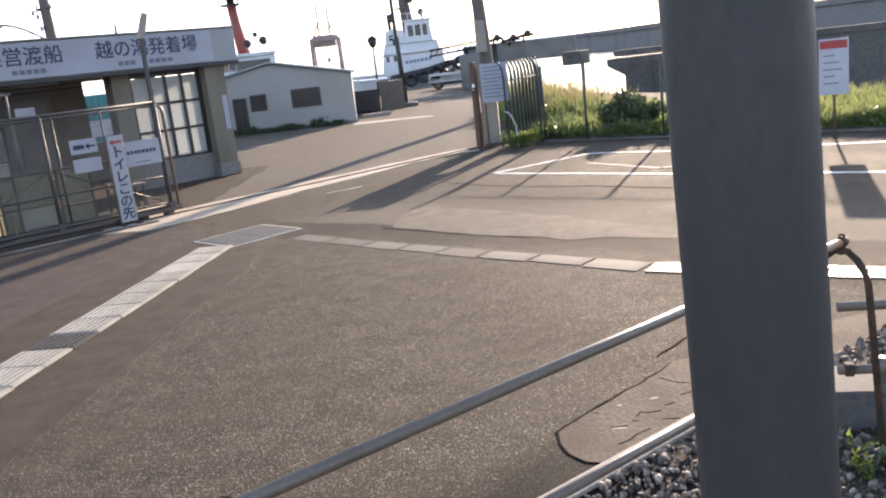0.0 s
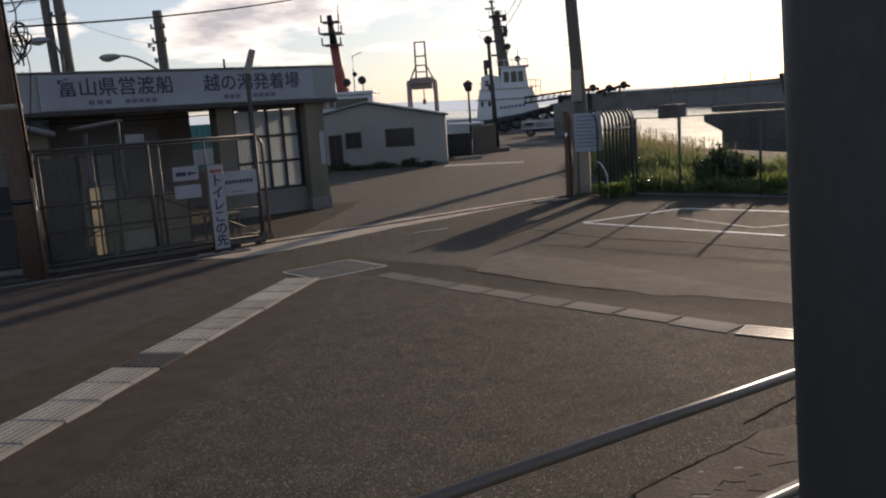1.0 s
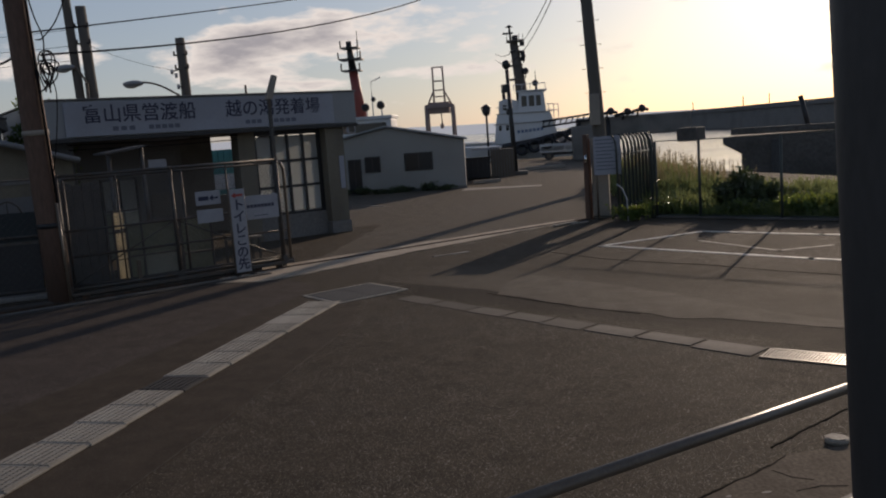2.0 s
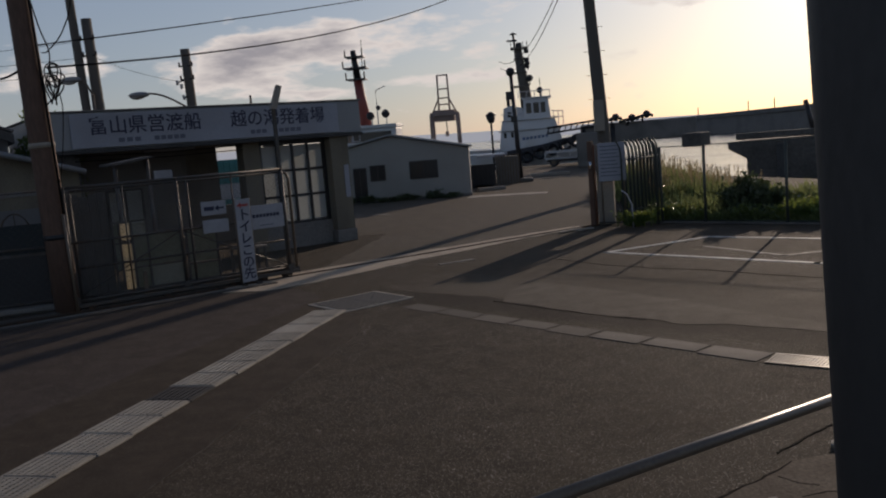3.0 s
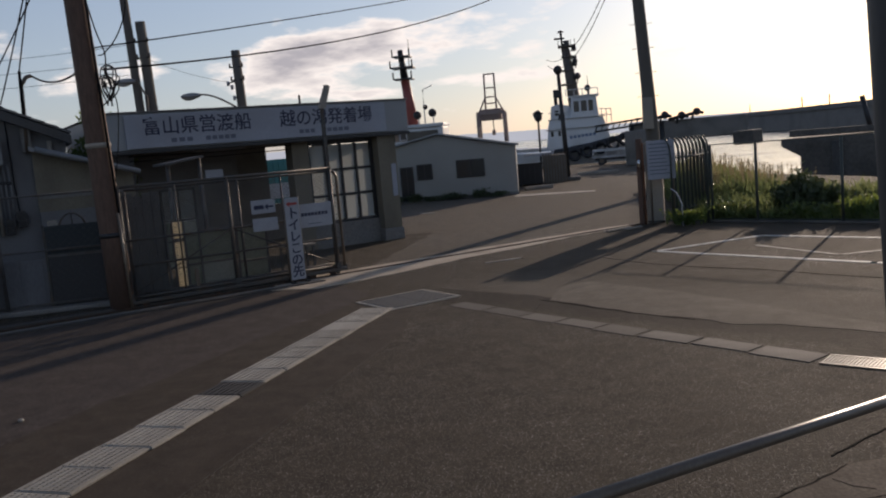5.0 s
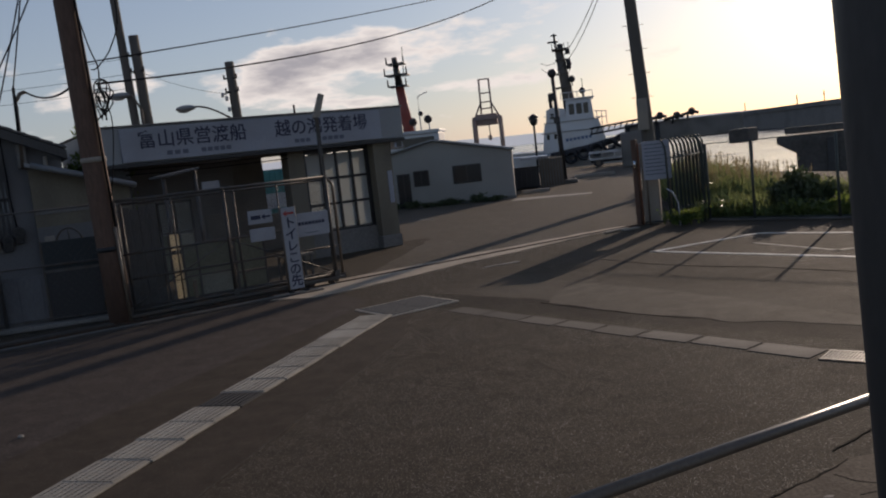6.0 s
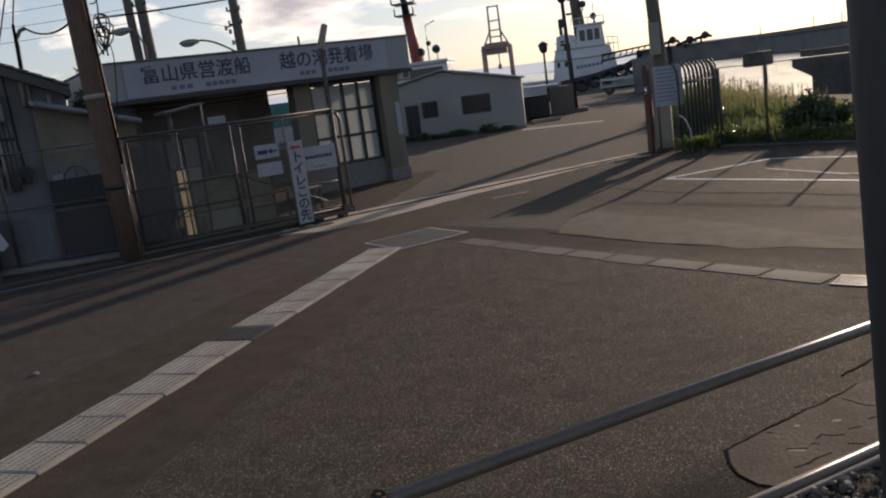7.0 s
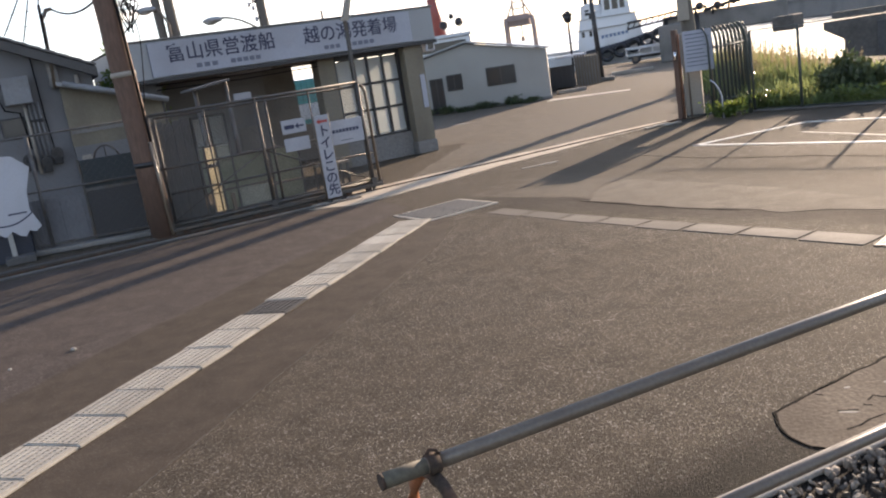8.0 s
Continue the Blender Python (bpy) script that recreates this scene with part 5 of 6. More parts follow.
def house():
    h = thing("house", pose(-10.03, 16.12, 0, 0, 0, 36), "old plastered house with a tiled roof and a lean-to", "house")
    bm = bmesh.new()
    prism(bm, [(-6.5, 0), (0, 0), (0, 3.2), (-4.0, 5.06), (-6.5, 3.9)], -5.0, 0.0, pose(0, 0, 0, 90, 0, 0))
    part("wall", bm, PLASTER, h)
    roof = boxes("roof", ROOF_TILE, h)
    for sgn, x0, z0, x1, z1 in ((1, 0.12, 3.16, -4.0, 5.08), (-1, -4.0, 5.08, -7.0, 3.68)):
        d = Vector((x1 - x0, 0, z1 - z0))
        n = int(d.length / 0.24)
        for i in range(n):
            p = Vector((x0, 0, z0)) + d * (i / n)
            a = -math.degrees(math.atan2(d.z, d.x))
            bm = bmesh.new()
            for k in range(20):
                box(bm, 0, -0.3 + k * 0.26, 0.0, d.length / n * 1.15, -0.3 + k * 0.26 + 0.25, 0.05, bevel=0.012)
            t = part("tile_course", bm, ROOF_TILE, roof)
            t.matrix_local = Matrix.Translation(p) @ pose(0, 0, 0, 0, a + (-4 if sgn > 0 else 4), 0)
    bm = bmesh.new()
    prism(bm, [(0.1, 3.08), (-4.0, 4.98), (-6.9, 3.6), (-6.9, 3.45), (-4.0, 4.78), (0.1, 2.9)], -5.2, 0.32, pose(0, 0, 0, 90, 0, 0))
    part("barge_board", bm, DARK_FACE, h, "dark weathered barge board under the roof edge")
    boxes("vent_hood", HOOD, h, (-1.66, -0.26, 2.58, -1.17, 0, 3.1), bevel=0.02, label="square pale vent hood")
    tubes("hood_pipe", CONCRETE, h, 0.03, [(-1.35, -0.1, 2.5), (-1.35, -0.1, 1.2)])
    for i in range(4):
        tubes("conduit", HOOD, h, 0.018, [(-1.36 + i * 0.085, -0.06, 2.58), (-1.34 + i * 0.085, -0.06, 1.4 + 0.05 * (i % 2))])
    w = boxes("window", DARK_METAL, h, (-1.85, -0.05, 1.95, -1.4, -0.005, 2.35), bevel=0.008)
    boxes("pane", DARK_GLASS, w, (-1.81, -0.056, 1.99, -1.44, -0.051, 2.31))
    for i in range(4):
        boxes("pipe_bracket", DARK_METAL, h, (-1.4 + i * 0.085, -0.09, 2.22 - 0.01 * i, -1.33 + i * 0.085, -0.02, 2.26), bevel=0.006)
    for x, z, r in ((-1.5, 1.5, 0.12), (-1.2, 1.42, 0.1), (-0.98, 1.55, 0.12)):
        bm = bmesh.new()
        tube(bm, [(x, -0.16, z), (x, 0, z)], r, 18)
        box(bm, x - 0.08, -0.1, z - 0.22, x + 0.08, 0, z - r * 0.6, bevel=0.015)
        part("meter", bm, DARK_METAL, h, "dark round-faced supply meter")
        bm = bmesh.new()
        tube(bm, [(x, -0.172, z + 0.01), (x, -0.158, z + 0.01)], r * 0.6, 16)
        part("meter_glass", bm, DARK_GLASS, h)
    tubes("wall_cable", CABLE, h, 0.016, [(-1.66, -0.05, 3.0), (-1.78, -0.05, 2.75), (-1.7, -0.05, 2.5), (-1.45, -0.05, 2.42), (-1.4, -0.05, 1.7)])
    tubes("wall_cable", CABLE, h, 0.014, [(-1.05, -0.05, 3.7), (-1.04, -0.06, 3.2), (-1.03, -0.06, 2.2), (-1.0, -0.06, 1.6)])
    boxes("junction_box", CONCRETE_DARK, h, (-0.8, -0.12, 2.8, -0.62, 0, 3.34), bevel=0.015, label="weathered grey junction box")
    boxes("meter", CONCRETE, h, (-0.55, -0.14, 1.15, -0.35, 0, 1.42), bevel=0.02, label="gas meter")
    tubes("downpipe", CONCRETE, h, 0.045, [(-0.3, -0.08, 3.0), (-0.3, -0.08, 0.0)])
    tubes("service_mast", GALV, h, 0.04, [(-0.72, -0.1, 2.8), (-0.66, -0.1, 4.0), (-0.62, -0.1, 4.16), (-0.56, -0.1, 4.26), (-0.46, -0.1, 4.29)])
    tubes("mast_stay", CABLE, h, 0.03, [(-0.7, -0.12, 3.4), (-0.66, -0.12, 4.38)])
    # lean-to at the corner
    bm = bmesh.new()
    prism(bm, [(-0.65, 1.6), (1.2, 1.6), (1.2, 2.24), (-0.65, 2.8)], -1.6, 0.14, pose(0, 0, 0, 90))
    part("lean_to_wall", bm, PLASTER_WARM, h, "beige plastered upper wall of the lean-to")
    boxes("lean_to_base", PLASTER, h, (-0.64, -0.13, 0, 1.19, 1.59, 1.6))
    bm = bmesh.new()
    prism(bm, [(-0.7, 2.9), (1.3, 2.3), (1.3, 2.22), (-0.7, 2.82)], -1.7, 0.4, pose(0, 0, 0, 90, 0, 0))
    part("lean_to_roof", bm, FASCIA, h)
    tubes("gutter_pipe", HOOD, h, 0.06, [(-0.6, -0.46, 2.84), (1.3, -0.46, 2.24)])
    boxes("lean_to_strip", CONCRETE_DARK, h, (-0.63, -0.17, 1.85, 1.2, -0.143, 1.92))


house()

# plain white cut-out board on a post in front of the old fence
cb = thing("cutout_board", pose(-9.66, 12.15, 0, 0, 0, 36), "white shaped board with a dark curved line on a post", "sign board")
bm = bmesh.new()
prism(bm, [(-0.02, 1.84), (-0.22, 1.76), (-0.44, 1.59), (-0.38, 1.44), (-0.3, 1.35), (-0.32, 1.0), (-0.36, 0.8), (-0.47, 0.66), (-0.45, 0.53), (-0.34, 0.56), (-0.26, 0.46), (-0.16, 0.52), (-0.06, 0.45), (0.05, 0.53), (0.15, 0.44), (0.24, 0.41), (0.3, 0.5), (0.4, 0.46), (0.5, 0.54), (0.44, 0.68), (0.38, 0.82), (0.4, 1.12), (0.46, 1.3), (0.53, 1.5), (0.3, 1.72), (0.14, 1.74)], -0.02, 0.0, pose(0, 0, 0, 90))
face = part("board", bm, SIGN_WHITE, cb)
bm = bmesh.new()
arc = [(-0.4 + 0.8 * k / 12, 0.64 + 0.15 * (2 * k / 12 - 1) ** 2) for k in range(13)]
for a, b in zip(arc, arc[1:]):
    prism(bm, [a, b, (b[0], b[1] - 0.025), (a[0], a[1] - 0.025)], 0.0005, 0.004, pose(0, 0, 0, 90))
part("edge_line", bm, INK, face)
each_bar("line", INK, face, -0.001, (0.05, 0.79, 0.33, 0.815), (-0.1, 1.6, 0.04, 1.625))
boxes("post", SHED_WHITE, cb, (-0.04, 0.03, 0.12, 0.04, 0.09, 1.96), bevel=0.01)
boxes("foot_block", DARK_FACE, cb, (-0.15, -0.15, 0, 0.3, 0.2, 0.12), bevel=0.02)
bm = bmesh.new()
box(bm, -0.45, 0.1, 0, 0.45, 0.5, 0.45, bevel=0.02)
solid("crate", bm, BLUE_PAINT, "dull blue crate standing behind the white board", "crate", m=pose(-9.9, 12.2, 0, 0, 0, 32))


# ---- yard beyond the gate ----
def shed():
    s = thing("shed", pose(-2.1, 35.33, 0, 0, 0, 183), "low off-white harbour shed with a shallow gable roof", "shed")
    w = 6.4
    bm = bmesh.new()
    prism(bm, [(0, 0), (w, 0), (w, 2.05), (w / 2, 2.68), (0, 2.0)], 0.0, 6.0, pose(0, 0, 0, 90, 0, 0))
    part("wall", bm, SHED_WHITE, s)
    bm = bmesh.new()
    prism(bm, [(-0.15, 2.0), (w / 2, 2.72), (w + 0.15, 2.05), (w + 0.15, 2.12), (w / 2, 2.79), (-0.15, 2.07)], -0.2, 6.2, pose(0, 0, 0, 90, 0, 0))
    part("roof", bm, FASCIA, s)
    boxes("plinth", CONCRETE_DARK, s, (-0.03, -0.03, 0, w, 0.03, 0.12))
    for x0, x1, z0, z1, name in ((1.32, 2.5, 0.86, 1.6, "window"), (3.5, 4.15, 0.9, 1.55, "window"), (4.3, 4.85, 0.05, 1.48, "door")):
        f = boxes(name, DARK_METAL, s, (x0, 0.0, z0, x1, 0.04, z1), bevel=0.008)
        boxes("pane", DARK_GLASS, f, (x0 + 0.05, 0.041, z0 + 0.05, (x0 + x1) / 2 - 0.02, 0.046, z1 - 0.05))
        boxes("pane", DARK_GLASS, f, ((x0 + x1) / 2 + 0.02, 0.041, z0 + 0.05, x1 - 0.05, 0.046, z1 - 0.05))


shed()
c = thing("skip_container", pose(-2.48, 40.9, 0, 0, 0, 2), "dark open skip container in the yard", "container")
boxes("body", BLACK_HULL, c, (0, 0, 0.08, 1.25, 2.5, 1.02), *[(0.1 + i * 0.24, -0.05, 0.1, 0.17 + i * 0.24, 0, 1.0) for i in range(5)], bevel=0.01)
boxes("rim", DARK_METAL, c, (-0.05, -0.06, 1.0, 1.3, 0.04, 1.08))
each_box("runner", DARK_METAL, c, (0.1, 0, 0, 0.25, 2.5, 0.08), (1.0, 0, 0, 1.15, 2.5, 0.08))
c = thing("slatted_crate", pose(-1.22, 41.95, 0, 0, 0, 2), "grey slatted steel crate in the yard", "crate")
boxes("body", CONCRETE_DARK, c, (0.05, 0.05, 0.0, 1.1, 2.0, 1.35), bevel=0.01)
for i in range(9):
    boxes("slat", GALV, c, (i * 0.135, 0.0, 0.0, i * 0.135 + 0.07, 0.045, 1.45))
boxes("lid", SIGN_WHITE, c, (-0.9, 0.1, 1.36, 0.5, 1.6, 1.5), bevel=0.02, label="pale tarpaulin folded over the top")
p = thing("lamp_mast", pose(-0.03, 43, 0), "slim dark mast with a round lamp head in the yard", "mast")
tubes("shaft", DARK_METAL, p, 0.14, [(0, 0, 0), (-0.16, 0, 5.3)], r_end=0.09)
bm = bmesh.new()
bmesh.ops.create_uvsphere(bm, u_segments=16, v_segments=10, radius=0.22)
bmesh.ops.translate(bm, vec=(-0.17, 0, 5.45), verts=bm.verts)
part("head", bm, DARK_METAL, p)
each_box("bracket", DARK_METAL, p, (-0.3, -0.12, 3.0, 0.02, 0.1, 3.3), (-0.42, -0.1, 4.1, -0.15, 0.05, 4.5), bevel=0.02)
boxes("foot", CONCRETE_DARK, p, (-0.5, -0.4, 0, 0.6, 0.4, 0.2), bevel=0.05)
for k, (x, y, z, l) in enumerate(((0.5, 47.5, 0, 2.2), (-1.9, 37.3, 0, 1.3))):
    bm = bmesh.new()
    box(bm, 0, 0, 0, l, 0.25, 0.16, bevel=0.03)
    solid("timber_baulk", bm, CONCRETE, "pale timber baulk lying on the yard", "timber", group="baulks", m=pose(x, y, z, 0, 0, 4 + k * 20))

sheet("quay_slab", [(-2.2, 33.6), (0.9, 33.2), (1.0, 34.0), (-2.1, 34.9)], 0, 0.014, CONCRETE, "pale worn concrete slab in the yard", "concrete slab", ragged=0.12, step=0.3)
sheet("yard_mark", [(-5.1, 28.65), (-4.55, 28.25), (-4.5, 28.42), (-5.05, 28.85)], 0, 0.012, PAINT_FADED, "faded pale mark on the yard asphalt", "road marking", ragged=0.05)


def pickup():
    t = thing("flatbed_truck", pose(1.7, 60.0, 0, 0, 0, -6), "small white flatbed truck parked on the quay", "truck")
    bed = boxes("bed", WHITE_PAINT, t, (0.0, 0, 0.5, 2.6, 0.06, 0.62), (0.0, 0, 0.95, 2.6, 0.06, 1.12), (0.0, 0, 0.5, 2.6, 1.6, 0.56), *[(x, 0, 0.5, x + 0.07, 0.06, 1.12) for x in (0, 0.85, 1.7, 2.53)])
    boxes("cab", WHITE_PAINT, t, (2.7, 0, 0.45, 3.9, 1.6, 1.8), bevel=0.12)
    boxes("windscreen", DARK_GLASS, t, (2.85, -0.012, 1.15, 3.6, -0.002, 1.65))
    boxes("chassis", DARK_METAL, t, (0.1, 0.3, 0.32, 3.7, 1.3, 0.5))
    for x in (0.6, 3.2):
        for y in (0.05, 1.4):
            bm = bmesh.new()
            tube(bm, [(x, y, 0.3), (x, y + 0.18, 0.3)], 0.3, 20)
            w = part("tyre", bm, BLACK_HULL, t)
            bm = bmesh.new()
            tube(bm, [(x, y - 0.01, 0.3), (x, y + 0.19, 0.3)], 0.16, 16)
            part("rim", bm, GALV, w)


pickup()


def hull(bm, length, beam, z0, z1, bow=2.5):
    """A boat's hull: x along, bow at +x."""
    n = 14
    rings = []
    for i in range(n + 1):
        u = i / n
        half = beam / 2 * (1 - max(0, (u - 0.6) / 0.4) ** 2.2)
        rise = 0.9 * max(0, (u - 0.5) / 0.5) ** 2
        rings.append([bm.verts.new((u * length, -half, z1 + rise)), bm.verts.new((u * length - bow * 0.25 * u, -half * 0.75, z0)), bm.verts.new((u * length - bow * 0.25 * u, half * 0.75, z0)), bm.verts.new((u * length, half, z1 + rise))])
    for a, b in zip(rings, rings[1:]):
        for j in range(4):
            bm.faces.new((a[j], a[(j + 1) % 4], b[(j + 1) % 4], b[j]))
    bm.faces.new(rings[0])
    bm.faces.new(rings[-1][::-1])
    bmesh.ops.remove_doubles(bm, verts=bm.verts, dist=0.002)


def tug():
    s = thing("tugboat", pose(-2.0, 77, -1.3), "white tugboat with a tall mast and stepped wheelhouse at the quay", "tugboat")
    bm = bmesh.new()
    hull(bm, 20, 7.5, 0, 2.6)
    h = part("hull", bm, WHITE_PAINT, s)
    h.matrix_local = pose(10.5, 1.5, 0, 0, 0, 170)
    bm = bmesh.new()
    tube(bm, [(-3.0, -3.2, 2.0), (1.0, -3.0, 2.15), (4.0, -2.9, 2.5), (7.5, -2.8, 3.2)], 0.28, 8)
    part("rubbing_band", bm, BLACK_HULL, s, "thick black rubber rubbing band")
    for x, z in ((2.6, 1.9), (3.7, 2.1), (4.8, 2.35), (5.9, 2.6), (6.9, 2.85)):
        bm = bmesh.new()
        tube(bm, [(x + 0.45 * math.cos(a), -3.15, z + 0.45 * math.sin(a)) for a in (math.pi * k / 8 for k in range(17))], 0.16, 8)
        part("tyre_fender", bm, BLACK_HULL, s, "old black tyre hung as a fender")
    def block(name, outline, y0, y1, m=WHITE_PAINT):
        bm = bmesh.new()
        prism(bm, outline, y0, y1, pose(0, 0, 0, 90) @ Matrix.Diagonal((1, 1, -1, 1)))
        bmesh.ops.bevel(bm, geom=list(bm.edges), offset=0.07, segments=2, affect="EDGES", profile=0.5)
        return part(name, bm, m, s)
    block("lower_deckhouse", [(0.2, 2.0), (5.9, 2.0), (5.7, 3.2), (5.45, 4.1), (0.5, 4.1)], -2.5, 2.5)
    block("upper_deckhouse", [(0.45, 4.1), (5.45, 4.1), (5.2, 4.95), (0.65, 5.0)], -2.35, 2.1)
    block("side_house", [(0.75, 5.0), (2.5, 5.0), (2.5, 6.05), (1.5, 6.3), (0.85, 6.1)], -1.9, 1.8)
    wh = block("wheelhouse", [(2.45, 4.98), (4.9, 4.95), (4.72, 6.75), (2.62, 6.8)], -2.0, 1.8)
    for x0, x1 in ((2.8, 3.25), (3.42, 3.9), (4.05, 4.45)):
        boxes("window", DARK_GLASS, wh, (x0, -2.03, 5.5, x1, -1.985, 6.4), bevel=0.02)
    for x in (0.72, 1.35):
        boxes("window", DARK_GLASS, s, (x, -2.53, 3.55, x + 0.24, -2.49, 4.0), bevel=0.02)
    boxes("window", DARK_GLASS, s, (1.15, -1.93, 5.3, 1.5, -1.885, 5.75), bevel=0.02)
    boxes("deck_edge", SHED_WHITE, s, (0.3, -2.62, 4.06, 5.6, -2.36, 4.14), (0.55, -2.45, 4.93, 5.35, -2.1, 5.0))
    each_bar("name_lettering", NAME_BLUE, s, -2.512, *[(2.3 + k * 0.33, 3.25 + 0.02 * k, 2.54 + k * 0.33, 3.5 + 0.02 * k) for k in range(7)])
    boxes("roof", WHITE_PAINT, s, (2.4, -2.15, 6.78, 5.0, 2.0, 6.88))
    for run in ([(2.2, -2, 7.4), (4.9, -2, 7.4)], [(4.9, -2.2, 5.6), (5.9, -2.2, 5.5)], [(4.9, -2.2, 5.1), (5.9, -2.2, 5.0)], [(-0.6, -2.4, 3.3), (0.4, -2.4, 3.3)], [(0.6, -2.2, 5.55), (2.4, -2.2, 5.55)]):
        tubes("rail", WHITE_PAINT, s, 0.035, run)
    for x in (2.2, 2.9, 3.6, 4.2, 4.9):
        tubes("stanchion", WHITE_PAINT, s, 0.03, [(x, -2, 6.86), (x, -2, 7.4)])
    for x in (5.1, 5.5, 5.9):
        tubes("stanchion", WHITE_PAINT, s, 0.035, [(x, -2.2, 4.1), (x, -2.2, 5.55)])
    mast = tubes("mast", CONCRETE_POLE, s, 0.6, [(3.0, 0, 5.2), (2.75, 0, 8.2), (2.4, 0, 11.3)], r_end=0.36)
    for z, w in ((7.9, 0.7), (9.1, 0.55), (10.3, 0.5), (11.2, 0.75)):
        boxes("platform", CONCRETE_POLE, mast, (2.55 - w, -w, z, 2.55 + w, w, z + 0.12), bevel=0.02)
    for x in (1.85, 2.2, 2.9, 3.25):
        tubes("platform_post", DARK_METAL, mast, 0.03, [(x, -0.7, 11.3), (x, -0.7, 11.8)], seg=6)
    for z in (8.4, 9.5, 10.0, 10.8):
        boxes("lamp_box", DARK_METAL, mast, (2.95, -0.4, z, 3.35, 0.0, z + 0.4), bevel=0.05)
    tubes("topmast", DARK_METAL, mast, 0.1, [(2.2, 0, 11.2), (2.1, 0, 12.6)])
    boxes("radar", DARK_METAL, mast, (1.5, -0.12, 11.9, 2.4, 0.12, 12.05), (2.3, -0.25, 11.3, 2.8, 0.25, 11.75), bevel=0.03)
    bm = bmesh.new()
    tube(bm, [(2.1, 0, 12.5), (2.1, 0, 12.68)], 0.34, 10, 0.05)
    part("mast_cap", bm, DARK_METAL, mast)
    for x, z, r in ((3.3, 8.6, 0.3), (4.1, 7.5, 0.28), (3.2, 9.9, 0.22), (1.3, 7.0, 0.22)):
        bm = bmesh.new()
        bmesh.ops.create_uvsphere(bm, u_segments=14, v_segments=8, radius=r, matrix=Matrix.Translation((x, -0.6, z)))
        tube(bm, [(x, -0.6, z - 0.6), (x, -0.6, z)], 0.05, 6)
        part("searchlight", bm, DARK_METAL, mast)
    tubes("funnel", DARK_METAL, s, 0.16, [(1.3, 0, 6.2), (1.25, 0, 7.6)])
    tubes("antenna", DARK_METAL, s, 0.03, [(4.2, 0, 6.9), (4.15, 0, 8.6)])


NAME_BLUE = material("faded blue lettering", (0.12, 0.17, 0.27), 0.6, vary=0.1, bump=0)
tug()


def red_mast_ship():
    s = thing("patrol_boat", pose(-13.3, 70, -1.3), "white work boat with a red lattice-topped mast behind the shed", "work boat")
    bm = bmesh.new()
    hull(bm, 16, 5, 0, 2.4)
    part("hull", bm, WHITE_PAINT, s).matrix_local = pose(12, 1, 0, 0, 0, 175)
    boxes("deckhouse", WHITE_PAINT, s, (-1.2, -1.8, 2.0, 3.6, 1.8, 5.2), bevel=0.1)
    boxes("window_band", DARK_GLASS, s, (-0.9, -1.84, 4.2, 3.2, -1.805, 4.9), *())
    boxes("roof", WHITE_PAINT, s, (-1.3, -2, 5.2, 3.7, 2, 5.45), bevel=0.03)
    m = tubes("mast", RED_PAINT, s, 0.48, [(0.95, 0, 5.3), (0.55, 0, 9.3)], r_end=0.36)
    tubes("mast_top", DARK_METAL, m, 0.32, [(0.55, 0, 9.3), (0.35, 0, 11.6)], r_end=0.22)
    for z, w in ((9.2, 0.75), (10.1, 0.9), (11.0, 0.7)):
        boxes("platform", DARK_METAL, m, (0.5 - w, -w, z, 0.5 + w, w, z + 0.1))
        for x in (-w, w):
            tubes("rail_post", DARK_METAL, m, 0.06, [(0.5 + x, -w, z), (0.5 + x, -w, z + 0.6)])
    tubes("whip", DARK_METAL, m, 0.03, [(1.0, 0, 10), (1.1, 0, 12.4)])
    for x, h in ((1.6, 1.0), (2.1, 1.7), (2.8, 0.9)):
        tubes("stanchion", WHITE_PAINT, s, 0.05, [(x, -1.0, 5.4), (x, -1.0, 5.4 + h)])
    for x, z, r in ((1.5, 6.2, 0.34), (2.75, 6.3, 0.34), (2.2, 6.8, 0.2)):
        bm = bmesh.new()
        bmesh.ops.create_uvsphere(bm, u_segments=14, v_segments=8, radius=r, matrix=Matrix.Translation((x, -1, z)))
        part("searchlight", bm, DARK_METAL, s)
    tubes("lamp_arm", WHITE_PAINT, s, 0.04, [(2.1, -1, 7.0), (2.1, -1, 8.2), (2.9, -1, 8.5)])


red_mast_ship()


def crane():
    c = thing("gantry_crane", pose(-25, 299, -1.3), "tall quay gantry crane far across the harbour", "crane")
    for x in (-4.6, 4.6):
        for y in (-4, 4):
            tubes("leg", CRANE_PAINT, c, 0.55, [(x, y, 0), (x * 0.98, y, 13.5)], seg=6)
    each_box("portal_beam", CRANE_PAINT, c, (-4.8, -4.3, 13.0, 4.8, -3.5, 14.2), (-4.8, 3.5, 13.0, 4.8, 4.3, 14.2))
    boxes("machinery_house", CRANE_PAINT, c, (-3.6, -3, 11.2, 3.6, 3, 15.0), bevel=0.3)
    for x in (-1.8, 1.8):
        tubes("tower_leg", CRANE_PAINT, c, 0.35, [(x * 1.05, 0, 14), (x * 0.95, 0, 27.2)], seg=6)
    for x0, x1 in ((-4.5, -1.8), (4.5, 1.8)):
        tubes("brace", CRANE_PAINT, c, 0.3, [(x0, 0, 13.5), (x1, 0, 19)], seg=6)
    for z in (17.0, 19.2, 22.3, 27.0):
        tubes("cross_tie", CRANE_PAINT, c, 0.25, [(-1.85, 0, z), (1.85, 0, z)], seg=6)
    tubes("hook_line", DARK_METAL, c, 0.2, [(0.4, 0, 11.2), (0.5, 0, 6.8)], seg=6)
    boxes("hook_block", CRANE_PAINT, c, (-0.2, -0.5, 6.0, 1.0, 0.5, 7.6), bevel=0.15)


crane()
